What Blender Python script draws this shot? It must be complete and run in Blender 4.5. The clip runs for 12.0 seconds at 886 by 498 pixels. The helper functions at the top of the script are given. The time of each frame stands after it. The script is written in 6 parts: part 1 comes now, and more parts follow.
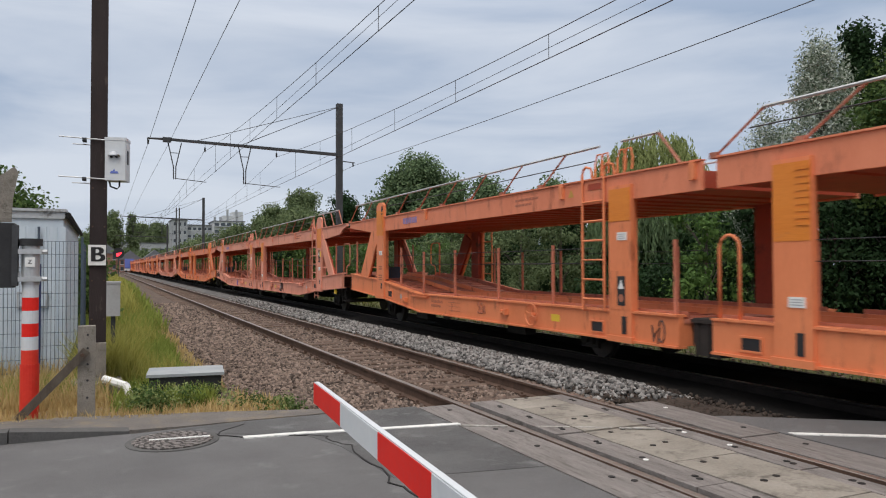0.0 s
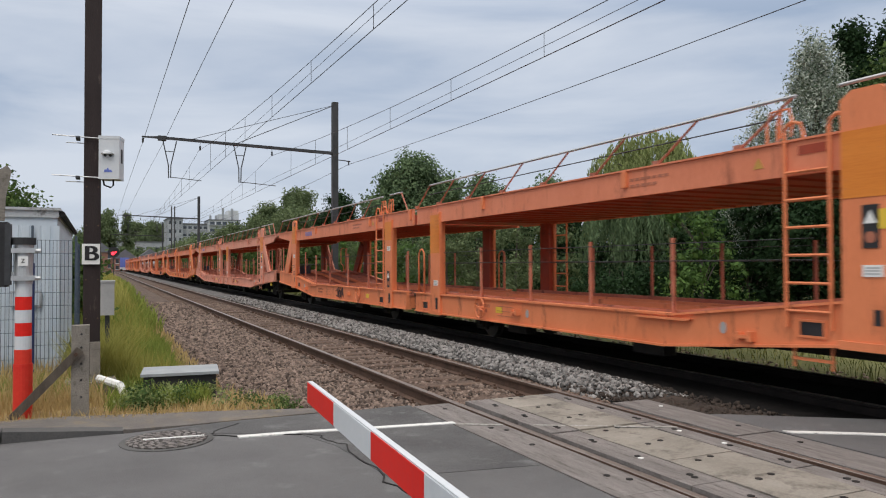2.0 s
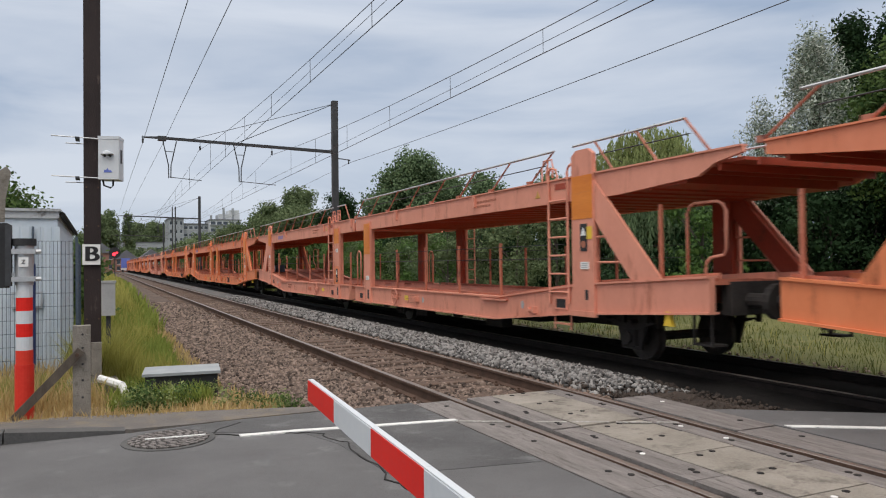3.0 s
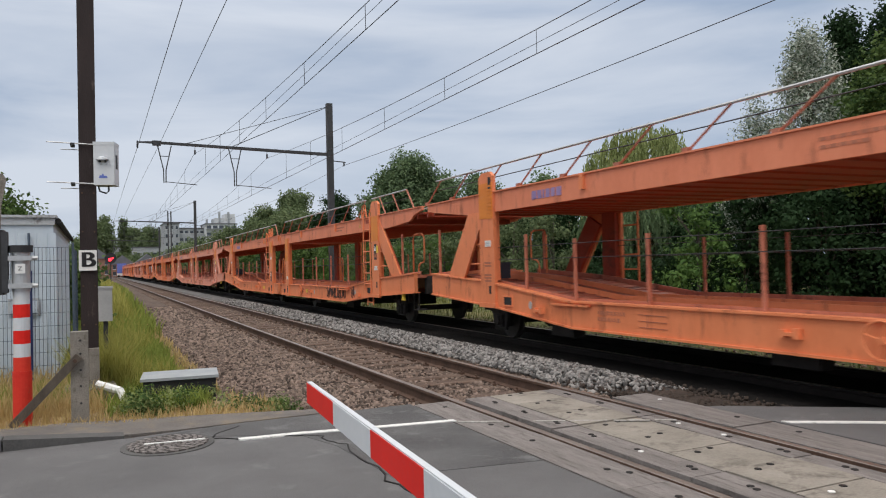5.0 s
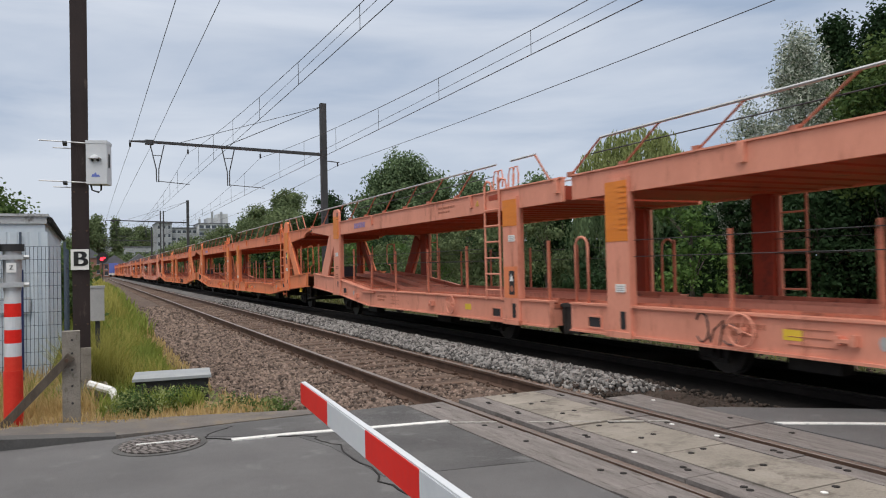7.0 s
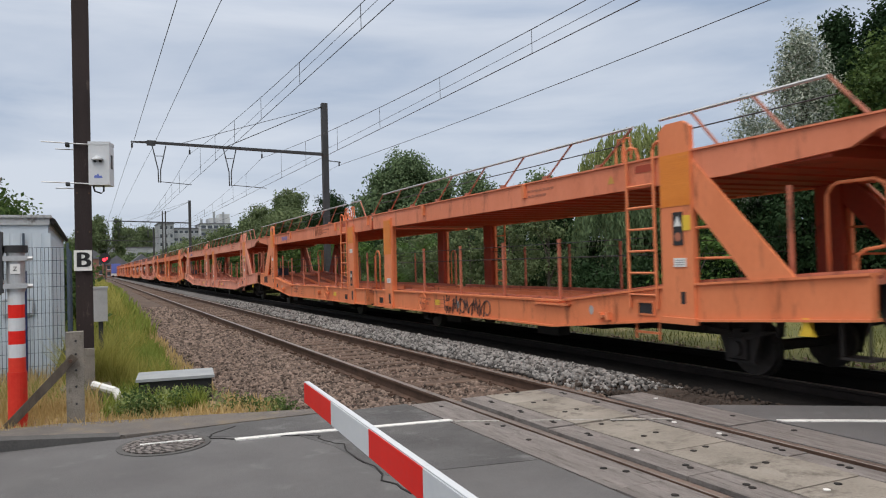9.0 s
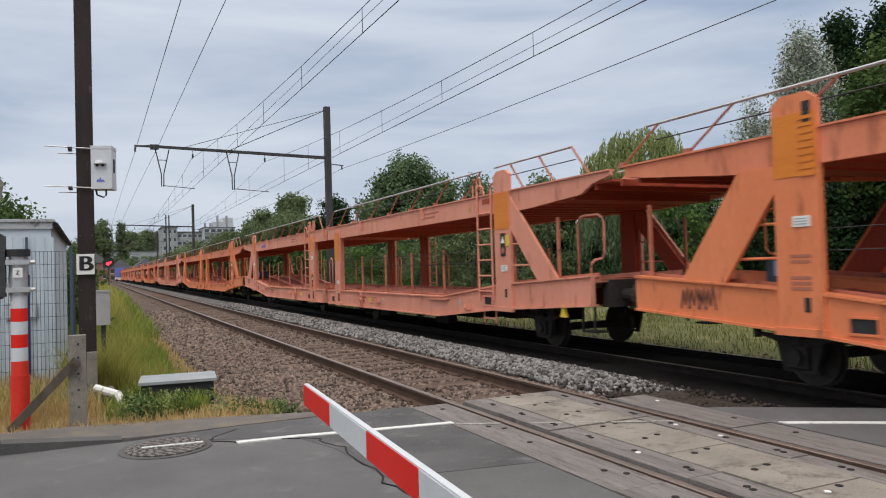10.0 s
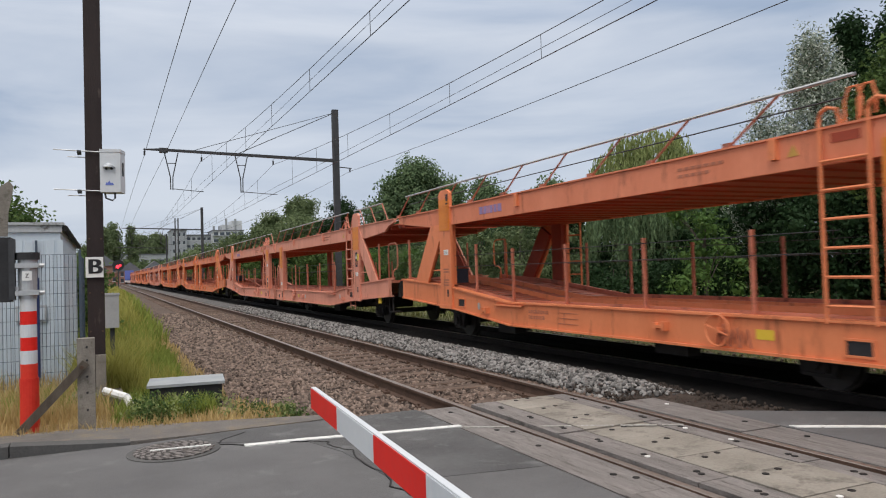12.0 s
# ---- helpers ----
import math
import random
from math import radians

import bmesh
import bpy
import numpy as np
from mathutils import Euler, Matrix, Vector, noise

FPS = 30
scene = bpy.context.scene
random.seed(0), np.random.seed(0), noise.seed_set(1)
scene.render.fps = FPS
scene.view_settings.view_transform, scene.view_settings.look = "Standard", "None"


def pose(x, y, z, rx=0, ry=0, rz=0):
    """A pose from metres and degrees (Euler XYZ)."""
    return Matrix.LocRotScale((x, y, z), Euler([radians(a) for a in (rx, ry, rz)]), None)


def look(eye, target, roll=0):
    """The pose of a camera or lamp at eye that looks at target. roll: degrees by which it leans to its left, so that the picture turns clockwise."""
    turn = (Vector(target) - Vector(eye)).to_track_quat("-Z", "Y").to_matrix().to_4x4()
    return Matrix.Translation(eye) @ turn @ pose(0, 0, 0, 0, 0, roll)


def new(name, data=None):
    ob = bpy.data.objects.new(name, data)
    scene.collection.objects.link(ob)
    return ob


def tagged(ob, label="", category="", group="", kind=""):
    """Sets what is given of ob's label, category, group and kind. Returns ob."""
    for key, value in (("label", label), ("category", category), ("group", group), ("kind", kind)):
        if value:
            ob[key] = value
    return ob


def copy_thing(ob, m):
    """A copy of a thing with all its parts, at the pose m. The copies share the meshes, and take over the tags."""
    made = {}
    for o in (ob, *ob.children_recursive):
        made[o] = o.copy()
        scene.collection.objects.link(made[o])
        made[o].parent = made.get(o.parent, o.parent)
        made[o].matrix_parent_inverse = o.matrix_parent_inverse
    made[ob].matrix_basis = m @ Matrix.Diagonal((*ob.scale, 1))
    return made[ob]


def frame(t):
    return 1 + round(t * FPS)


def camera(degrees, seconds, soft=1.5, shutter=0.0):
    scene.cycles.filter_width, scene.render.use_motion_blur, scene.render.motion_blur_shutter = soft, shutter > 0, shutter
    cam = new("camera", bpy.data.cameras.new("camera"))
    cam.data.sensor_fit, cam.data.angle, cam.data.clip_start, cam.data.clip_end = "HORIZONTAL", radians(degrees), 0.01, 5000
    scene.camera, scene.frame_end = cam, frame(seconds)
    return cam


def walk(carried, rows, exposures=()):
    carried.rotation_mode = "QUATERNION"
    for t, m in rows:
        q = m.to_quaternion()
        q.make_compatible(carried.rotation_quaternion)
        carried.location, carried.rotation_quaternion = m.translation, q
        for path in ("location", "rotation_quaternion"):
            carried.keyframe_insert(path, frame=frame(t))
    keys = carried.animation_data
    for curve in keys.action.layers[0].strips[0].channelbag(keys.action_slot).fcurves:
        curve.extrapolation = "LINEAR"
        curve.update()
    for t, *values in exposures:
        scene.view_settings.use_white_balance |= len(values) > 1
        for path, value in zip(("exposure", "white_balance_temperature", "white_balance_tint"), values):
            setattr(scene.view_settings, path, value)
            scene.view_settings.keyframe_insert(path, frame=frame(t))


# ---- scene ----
# Camera: hand held beside a lowered half barrier, standing still.
cam = camera(61.73, 12.0, soft=1.1, shutter=0.07)
PATH = [
    (0, (-4.469, 0.000, 1.573), (-0.323, 9.097, 1.808), -0.14),
    (0.5, (-4.464, 0.000, 1.574), (-0.280, 9.080, 1.809), -0.13),
    (1, (-4.461, 0.003, 1.571), (-0.272, 9.080, 1.808), -0.11),
    (1.5, (-4.460, 0.006, 1.573), (-0.269, 9.082, 1.805), -0.08),
    (2, (-4.455, 0.008, 1.574), (-0.259, 9.083, 1.790), -0.19),
    (2.5, (-4.450, 0.001, 1.572), (-0.254, 9.076, 1.771), -0.45),
    (3, (-4.446, 0.006, 1.568), (-0.262, 9.087, 1.756), -0.68),
    (5, (-4.455, -0.012, 1.569), (-0.227, 9.048, 1.770), -1.44),
    (5.5, (-4.454, -0.002, 1.567), (-0.198, 9.045, 1.777), -1.41),
    (6, (-4.460, -0.006, 1.567), (-0.182, 9.030, 1.781), -1.40),
    (6.5, (-4.458, -0.004, 1.565), (-0.154, 9.019, 1.780), -1.35),
    (7, (-4.459, 0.001, 1.566), (-0.149, 9.022, 1.774), -1.25),
    (9, (-4.467, -0.013, 1.569), (-0.180, 9.019, 1.765), -1.51),
    (9.5, (-4.461, -0.025, 1.568), (-0.189, 9.013, 1.787), -1.58),
    (10, (-4.451, -0.033, 1.564), (-0.202, 9.016, 1.803), -1.66),
    (10.5, (-4.446, -0.027, 1.564), (-0.210, 9.028, 1.821), -1.73),
    (11, (-4.441, -0.023, 1.564), (-0.232, 9.044, 1.818), -1.73),
    (11.5, (-4.441, -0.019, 1.567), (-0.264, 9.063, 1.825), -1.73),
    (12, (-4.440, -0.016, 1.565), (-0.290, 9.078, 1.842), -1.72),
]
walk(cam, [(t, look(e, g, r)) for t, e, g, r in PATH])

# Light: bright overcast, a broad soft sun from behind the camera's side.
SUN_ELEV, SUN_AZ = 58.0, 215.0      # azimuth clockwise from +y
world = bpy.data.worlds.new("sky")
scene.world = world
world.use_nodes = True


def build_world():
    nt = world.node_tree
    nt.nodes.clear()
    N = nt.nodes.new
    out, bg = N("ShaderNodeOutputWorld"), N("ShaderNodeBackground")
    sky = N("ShaderNodeTexSky")
    sky.sky_type, sky.sun_disc = "NISHITA", False
    sky.sun_elevation, sky.sun_rotation = radians(SUN_ELEV), radians(SUN_AZ)
    sky.air_density, sky.dust_density = 1.0, 2.0
    dim = N("ShaderNodeVectorMath")
    dim.operation = "SCALE"
    dim.inputs["Scale"].default_value = 0.1
    nt.links.new(sky.outputs[0], dim.inputs[0])
    co, sep = N("ShaderNodeTexCoord"), N("ShaderNodeSeparateXYZ")
    nt.links.new(co.outputs["Generated"], sep.inputs[0])
    # cloud sheet: stretched along the horizon, brighter towards the zenith
    sq = N("ShaderNodeMapping")
    sq.inputs["Scale"].default_value = (1.0, 1.0, 5.0)
    sq.inputs["Rotation"].default_value = (0.0, 0.06, 0.3)
    nt.links.new(co.outputs["Generated"], sq.inputs[0])
    n1 = N("ShaderNodeTexNoise")
    n1.inputs["Scale"].default_value, n1.inputs["Detail"].default_value = 1.9, 7.0
    n1.inputs["Roughness"].default_value, n1.inputs["Distortion"].default_value = 0.52, 0.4
    nt.links.new(sq.outputs[0], n1.inputs["Vector"])
    ramp = N("ShaderNodeValToRGB")
    e = ramp.color_ramp.elements
    e[0].position, e[0].color = 0.34, (0.38, 0.47, 0.62, 1)
    e[1].position, e[1].color = 0.62, (0.67, 0.725, 0.82, 1)
    m = e.new(0.47)
    m.color = (0.535, 0.605, 0.725, 1)
    nt.links.new(n1.outputs["Fac"], ramp.inputs[0])
    up = N("ShaderNodeMapRange")
    for k, v in (("From Min", 0.3), ("From Max", 0.95), ("To Min", 1.0), ("To Max", 3.0)):
        up.inputs[k].default_value = v
    nt.links.new(sep.outputs["Z"], up.inputs["Value"])
    hi, tone = N("ShaderNodeMapRange"), N("ShaderNodeMix")
    for k, v in (("From Min", 0.3), ("From Max", 0.6), ("To Min", 0.0), ("To Max", 0.9)):
        hi.inputs[k].default_value = v
    nt.links.new(sep.outputs["Z"], hi.inputs["Value"])
    tone.data_type = "RGBA"
    nt.links.new(hi.outputs[0], tone.inputs[0])
    nt.links.new(ramp.outputs[0], tone.inputs[6])
    tone.inputs[7].default_value = (0.63, 0.60, 0.575, 1)
    cl = N("ShaderNodeVectorMath")
    cl.operation = "SCALE"
    nt.links.new(tone.outputs[2], cl.inputs[0])
    nt.links.new(up.outputs[0], cl.inputs["Scale"])
    mix = N("ShaderNodeMix")
    mix.data_type = "RGBA"
    mix.inputs[0].default_value = 0.9
    nt.links.new(dim.outputs[0], mix.inputs[6])
    nt.links.new(cl.outputs[0], mix.inputs[7])
    nt.links.new(mix.outputs[2], bg.inputs[0])
    bg.inputs[1].default_value = 1.0
    nt.links.new(bg.outputs[0], out.inputs[0])


build_world()
sun = new("sun", bpy.data.lights.new("sun", "SUN"))
sun.data.energy, sun.data.angle, sun.data.color = 1.3, radians(25), (1.0, 0.96, 0.9)
az, el = radians(SUN_AZ), radians(SUN_ELEV)
sun.matrix_basis = look((0, 0, 30), (-math.sin(az) * math.cos(el), -math.cos(az) * math.cos(el), 30 - math.sin(el)))
scene.view_settings.exposure = 0.0

# ---- materials ----
MATS = {}


def mat(name, a, b, rough=0.7, metal=0.0, big=1.5, fine=25.0, bump=0.15, c=None, stain=0.0, scale=(1, 1, 1), island=0.0, spec=0.35):
    """Two tones mixed by a broad and a fine noise, a third tone c in stains; relief from the fine noise."""
    m = bpy.data.materials.new(name)
    m.use_nodes = True
    nt = m.node_tree
    bs = nt.nodes["Principled BSDF"]
    N, L = nt.nodes.new, nt.links.new
    co, inf, add, mp = N("ShaderNodeTexCoord"), N("ShaderNodeObjectInfo"), N("ShaderNodeVectorMath"), N("ShaderNodeMapping")
    mul = N("ShaderNodeMath")
    mul.operation, mul.inputs[1].default_value = "MULTIPLY", 37.0
    L(inf.outputs["Random"], mul.inputs[0])
    L(co.outputs["Object"], add.inputs[0])
    L(mul.outputs[0], add.inputs[1])
    mp.inputs["Scale"].default_value = scale
    L(add.outputs[0], mp.inputs[0])
    n1, n2 = N("ShaderNodeTexNoise"), N("ShaderNodeTexNoise")
    for n, s, d in ((n1, big, 5.0), (n2, fine, 4.0)):
        n.inputs["Scale"].default_value, n.inputs["Detail"].default_value = s, d
        n.inputs["Roughness"].default_value = 0.6
        L(mp.outputs[0], n.inputs["Vector"])
    av = N("ShaderNodeMix")
    av.data_type, av.inputs[0].default_value = "FLOAT", 0.4
    L(n1.outputs["Fac"], av.inputs[2])
    L(n2.outputs["Fac"], av.inputs[3])
    fac = av.outputs[0]
    if island:
        geo, mi = N("ShaderNodeNewGeometry"), N("ShaderNodeMix")
        mi.data_type, mi.inputs[0].default_value = "FLOAT", island
        L(fac, mi.inputs[2])
        L(geo.outputs["Random Per Island"], mi.inputs[3])
        fac = mi.outputs[0]
    rp = N("ShaderNodeMapRange")
    rp.inputs["From Min"].default_value, rp.inputs["From Max"].default_value = (0.33, 0.67) if not island else (0.5 - 0.17 - 0.23 * island, 0.5 + 0.17 + 0.23 * island)
    L(fac, rp.inputs["Value"])
    mx = N("ShaderNodeMix")
    mx.data_type = "RGBA"
    mx.inputs[6].default_value, mx.inputs[7].default_value = (*a, 1), (*b, 1)
    L(rp.outputs[0], mx.inputs[0])
    col = mx.outputs[2]
    if c:
        n3, st, m3 = N("ShaderNodeTexNoise"), N("ShaderNodeMapRange"), N("ShaderNodeMix")
        n3.inputs["Scale"].default_value, n3.inputs["Detail"].default_value = big * 2.3, 8.0
        n3.inputs["Roughness"].default_value = 0.72
        L(mp.outputs[0], n3.inputs["Vector"])
        st.inputs["From Min"].default_value, st.inputs["From Max"].default_value = 0.62 - stain * 0.25, 0.74 - stain * 0.2
        L(n3.outputs["Fac"], st.inputs["Value"])
        m3.data_type = "RGBA"
        L(st.outputs[0], m3.inputs[0])
        L(col, m3.inputs[6])
        m3.inputs[7].default_value = (*c, 1)
        col = m3.outputs[2]
    L(col, bs.inputs["Base Color"])
    rr = N("ShaderNodeMapRange")
    rr.inputs["To Min"].default_value, rr.inputs["To Max"].default_value = max(rough - 0.1, 0.05), min(rough + 0.1, 1.0)
    L(n2.outputs["Fac"], rr.inputs["Value"])
    L(rr.outputs[0], bs.inputs["Roughness"])
    bs.inputs["Metallic"].default_value = metal
    bs.inputs["Specular IOR Level"].default_value = spec
    if bump:
        bp = N("ShaderNodeBump")
        bp.inputs["Strength"].default_value, bp.inputs["Distance"].default_value = bump, 0.02
        L(n2.outputs["Fac"], bp.inputs["Height"])
        L(bp.outputs[0], bs.inputs["Normal"])
    MATS[name] = m
    return m


def leafmat(name, a, b, trans=0.25, island=0.3):
    m = mat(name, a, b, rough=0.6, big=0.5, fine=2.6, bump=0.0, island=island, spec=0.08)
    nt = m.node_tree
    bs, out = nt.nodes["Principled BSDF"], nt.nodes["Material Output"]
    tr, ms = nt.nodes.new("ShaderNodeBsdfTranslucent"), nt.nodes.new("ShaderNodeMixShader")
    nt.links.new(bs.inputs["Base Color"].links[0].from_socket, tr.inputs[0])
    ms.inputs[0].default_value = trans
    nt.links.new(bs.outputs[0], ms.inputs[1])
    nt.links.new(tr.outputs[0], ms.inputs[2])
    nt.links.new(ms.outputs[0], out.inputs[0])
    return m


def glow(name, col, strength):
    m = bpy.data.materials.new(name)
    m.use_nodes = True
    bs = m.node_tree.nodes["Principled BSDF"]
    bs.inputs["Base Color"].default_value = (*col, 1)
    bs.inputs["Emission Color"].default_value = (*col, 1)
    bs.inputs["Emission Strength"].default_value = strength
    return m


ORANGE = mat("orange_paint", (0.68, 0.20, 0.082), (0.82, 0.27, 0.122), 0.5, big=0.7, fine=18, bump=0.05, c=(0.34, 0.10, 0.045), stain=0.26, scale=(1, 2.2, 0.5), spec=0.25)
PALE = mat("faded_orange_paint", (0.62, 0.245, 0.165), (0.77, 0.325, 0.225), 0.65, big=0.8, fine=20, bump=0.05, c=(0.44, 0.155, 0.095), stain=0.25, scale=(1, 2.2, 0.5))
BEAMP = mat("sun_bleached_orange_paint", (0.64, 0.195, 0.10), (0.78, 0.27, 0.152), 0.6, big=0.7, fine=18, bump=0.05, c=(0.36, 0.11, 0.06), stain=0.28, scale=(1, 2.2, 0.5), spec=0.25)
BRIGHT = mat("bright_orange_paint", (0.64, 0.18, 0.018), (0.76, 0.25, 0.035), 0.5, big=1.5, fine=20, bump=0.08, c=(0.55, 0.18, 0.06), stain=0.1, scale=(0.3, 0.3, 3))
# weathered orange, darkened in colour for the backlight of the sky behind
STAN = mat("weathered_backlit_stanchion_paint", (0.32, 0.115, 0.075), (0.52, 0.20, 0.13), 0.65, big=2.0, fine=20, bump=0.08, c=(0.16, 0.07, 0.055), stain=0.3)
DECK = mat("rusty_deck_steel", (0.40, 0.11, 0.06), (0.60, 0.22, 0.14), 0.6, big=1.2, fine=30, bump=0.3, c=(0.12, 0.05, 0.035), stain=0.3)
# dark red of the deck; on far posts and strut webs it also carries shade
REDUNDER = mat("shaded_dark_red_paint", (0.29, 0.044, 0.02), (0.41, 0.07, 0.032), 0.6, big=1.0, fine=15, bump=0.1, c=(0.12, 0.035, 0.02), stain=0.2)
GEAR = mat("sooty_running_gear", (0.018, 0.016, 0.015), (0.05, 0.042, 0.038), 0.75, big=3, fine=25, bump=0.2)
WHEELM = mat("worn_wheel_steel", (0.035, 0.031, 0.029), (0.095, 0.082, 0.075), 0.5, 0.4, big=4, fine=25, bump=0.1)
GALV = mat("galvanised_steel", (0.42, 0.43, 0.44), (0.58, 0.59, 0.60), 0.45, 0.6, big=3, fine=30, bump=0.05)
PLATE = mat("white_plate_paint", (0.72, 0.72, 0.70), (0.80, 0.80, 0.78), 0.5, big=4, fine=30, bump=0.03, c=(0.5, 0.45, 0.4), stain=0.05)
AGEDY = mat("aged_ochre_sticker", (0.46, 0.25, 0.05), (0.58, 0.34, 0.08), 0.6, big=5, fine=30, bump=0.0)
FADEB = mat("faded_violet_blue_paint", (0.22, 0.16, 0.34), (0.34, 0.24, 0.42), 0.6, big=3, fine=30, bump=0.0)
YELLOW = mat("yellow_sticker", (0.72, 0.48, 0.04), (0.80, 0.55, 0.06), 0.5, big=5, fine=30, bump=0.0)
BLACKP = mat("black_paint", (0.015, 0.015, 0.017), (0.035, 0.035, 0.037), 0.6, big=4, fine=30, bump=0.05)
INK = mat("faint_lettering_paint", (0.38, 0.13, 0.08), (0.45, 0.17, 0.10), 0.7, big=4, fine=30, bump=0.0)
GRAF = mat("black_spray_paint", (0.06, 0.04, 0.04), (0.12, 0.07, 0.06), 0.6, big=6, fine=30, bump=0.0)
PURPLE = mat("violet_spray_paint", (0.22, 0.12, 0.32), (0.34, 0.2, 0.42), 0.6, big=6, fine=30, bump=0.0)
BLUE = mat("blue_paint", (0.10, 0.14, 0.45), (0.14, 0.19, 0.52), 0.5, big=4, fine=30, bump=0.0)
RUST = mat("rusted_rail_steel", (0.06, 0.036, 0.026), (0.14, 0.085, 0.06), 0.8, 0.2, big=4, fine=40, bump=0.2)
# far rails near black: the train's shadow is put into their colour
SHADOWRAIL = mat("train_shadow_rail_steel", (0.010, 0.008, 0.007), (0.028, 0.022, 0.02), 0.7, 0.1, big=4, fine=40, bump=0.1, spec=0.15)
SHINY = mat("worn_rail_head", (0.17, 0.14, 0.12), (0.30, 0.26, 0.23), 0.4, 0.6, big=2, fine=40, bump=0.05)
SLEEPER = mat("weathered_sleeper", (0.06, 0.038, 0.028), (0.17, 0.118, 0.09), 0.9, big=2, fine=20, bump=0.5, scale=(0.4, 3, 1))
BALLAST = mat("rusty_ballast_stone", (0.04, 0.028, 0.022), (0.27, 0.20, 0.162), 0.9, big=0.9, fine=30, bump=0.5, island=0.85)
GREYBAL = mat("grey_ballast_stone", (0.055, 0.052, 0.05), (0.32, 0.305, 0.29), 0.9, big=0.9, fine=30, bump=0.5, island=0.85)
BEDBR = mat("ballast_bed", (0.04, 0.026, 0.02), (0.14, 0.098, 0.075), 0.95, big=1.2, fine=17, bump=1.0)
BEDGR = mat("grey_ballast_bed", (0.05, 0.048, 0.046), (0.18, 0.175, 0.17), 0.95, big=1.5, fine=17, bump=1.0)
DARKSOIL = mat("dark_brown_soil", (0.016, 0.012, 0.010), (0.075, 0.056, 0.044), 0.95, big=2.5, fine=22, bump=1.0)
# bed darkened in colour to deepen the shadow under the train
BEDDK = mat("train_shadow_ballast_bed", (0.006, 0.0055, 0.005), (0.019, 0.017, 0.016), 0.95, big=1.5, fine=17, bump=1.0, spec=0.1)
ASPHALT = mat("worn_asphalt", (0.09, 0.088, 0.089), (0.145, 0.142, 0.143), 0.85, big=0.9, fine=80, bump=0.6, c=(0.165, 0.165, 0.165), stain=0.2)
ASPHOLD = mat("dark_asphalt_patch", (0.06, 0.059, 0.06), (0.125, 0.123, 0.124), 0.85, big=1.4, fine=70, bump=0.7, c=(0.15, 0.15, 0.15), stain=0.3)
PATHM = mat("pavement_asphalt", (0.105, 0.095, 0.088), (0.19, 0.172, 0.158), 0.9, big=2.2, fine=45, bump=1.0, c=(0.20, 0.165, 0.12), stain=0.45)
KERB = mat("kerb_concrete", (0.05, 0.05, 0.05), (0.11, 0.107, 0.104), 0.9, big=2, fine=60, bump=0.3)
BEIGE = mat("beige_crossing_concrete", (0.185, 0.166, 0.14), (0.32, 0.29, 0.25), 0.85, big=1.7, fine=45, bump=0.5, c=(0.12, 0.105, 0.09), stain=0.4)
PANEL = mat("grey_crossing_panel", (0.125, 0.112, 0.105), (0.27, 0.245, 0.232), 0.85, big=1.8, fine=35, bump=0.6, c=(0.10, 0.088, 0.08), stain=0.4, scale=(6, 0.7, 1))
RUBBER = mat("black_joint_rubber", (0.006, 0.0055, 0.005), (0.015, 0.0135, 0.0125), 0.8, big=3, fine=30, bump=0.2)
CONCR = mat("old_grey_concrete", (0.15, 0.135, 0.115), (0.28, 0.255, 0.22), 0.95, big=5, fine=60, bump=0.6, c=(0.10, 0.09, 0.07), stain=0.3)
LIDM = mat("pale_concrete_lid", (0.24, 0.26, 0.275), (0.33, 0.35, 0.36), 0.8, big=4, fine=50, bump=0.15)
LINEWORN = mat("worn_line_paint", (0.24, 0.225, 0.20), (0.46, 0.45, 0.43), 0.85, big=9, fine=50, bump=0.2, c=(0.20, 0.18, 0.155), stain=0.6)
ROADWHITE = mat("road_marking_white", (0.55, 0.55, 0.53), (0.75, 0.75, 0.73), 0.8, big=6, fine=40, bump=0.15, c=(0.22, 0.22, 0.22), stain=0.2)
WHITE = mat("white_enamel", (0.52, 0.55, 0.58), (0.61, 0.63, 0.65), 0.4, big=3, fine=30, bump=0.02, c=(0.55, 0.55, 0.53), stain=0.05)
RED = mat("red_enamel", (0.60, 0.018, 0.014), (0.72, 0.03, 0.022), 0.5, big=3, fine=30, bump=0.02, spec=0.12)
REDPOST = mat("red_post_paint", (0.54, 0.028, 0.02), (0.64, 0.05, 0.03), 0.5, big=3, fine=30, bump=0.04, c=(0.4, 0.06, 0.04), stain=0.15, spec=0.15)
POLE = mat("brown_rusted_pole_paint", (0.016, 0.011, 0.011), (0.04, 0.028, 0.027), 0.75, 0.1, big=1.6, fine=40, bump=0.3, c=(0.12, 0.09, 0.08), stain=0.1, scale=(2, 2, 0.6))
MASTM = mat("dark_grey_mast_steel", (0.035, 0.037, 0.04), (0.07, 0.072, 0.078), 0.7, 0.2, big=1.5, fine=20, bump=0.1)
WIREM = mat("dark_wire", (0.03, 0.03, 0.035), (0.05, 0.05, 0.055), 0.6, 0.3, big=3, fine=10, bump=0.0)
HUTM = mat("pale_blue_grey_cladding", (0.46, 0.53, 0.60), (0.58, 0.65, 0.71), 0.55, big=0.8, fine=12, bump=0.05, c=(0.38, 0.41, 0.42), stain=0.15, scale=(1, 1, 0.4))
HUTTRIM = mat("weathered_hut_trim", (0.36, 0.38, 0.40), (0.50, 0.52, 0.54), 0.6, big=2, fine=20, bump=0.1, c=(0.14, 0.13, 0.12), stain=0.3)
FENCEM = mat("dark_green_blue_fence_wire", (0.05, 0.07, 0.10), (0.08, 0.105, 0.14), 0.5, big=3, fine=30, bump=0.0)
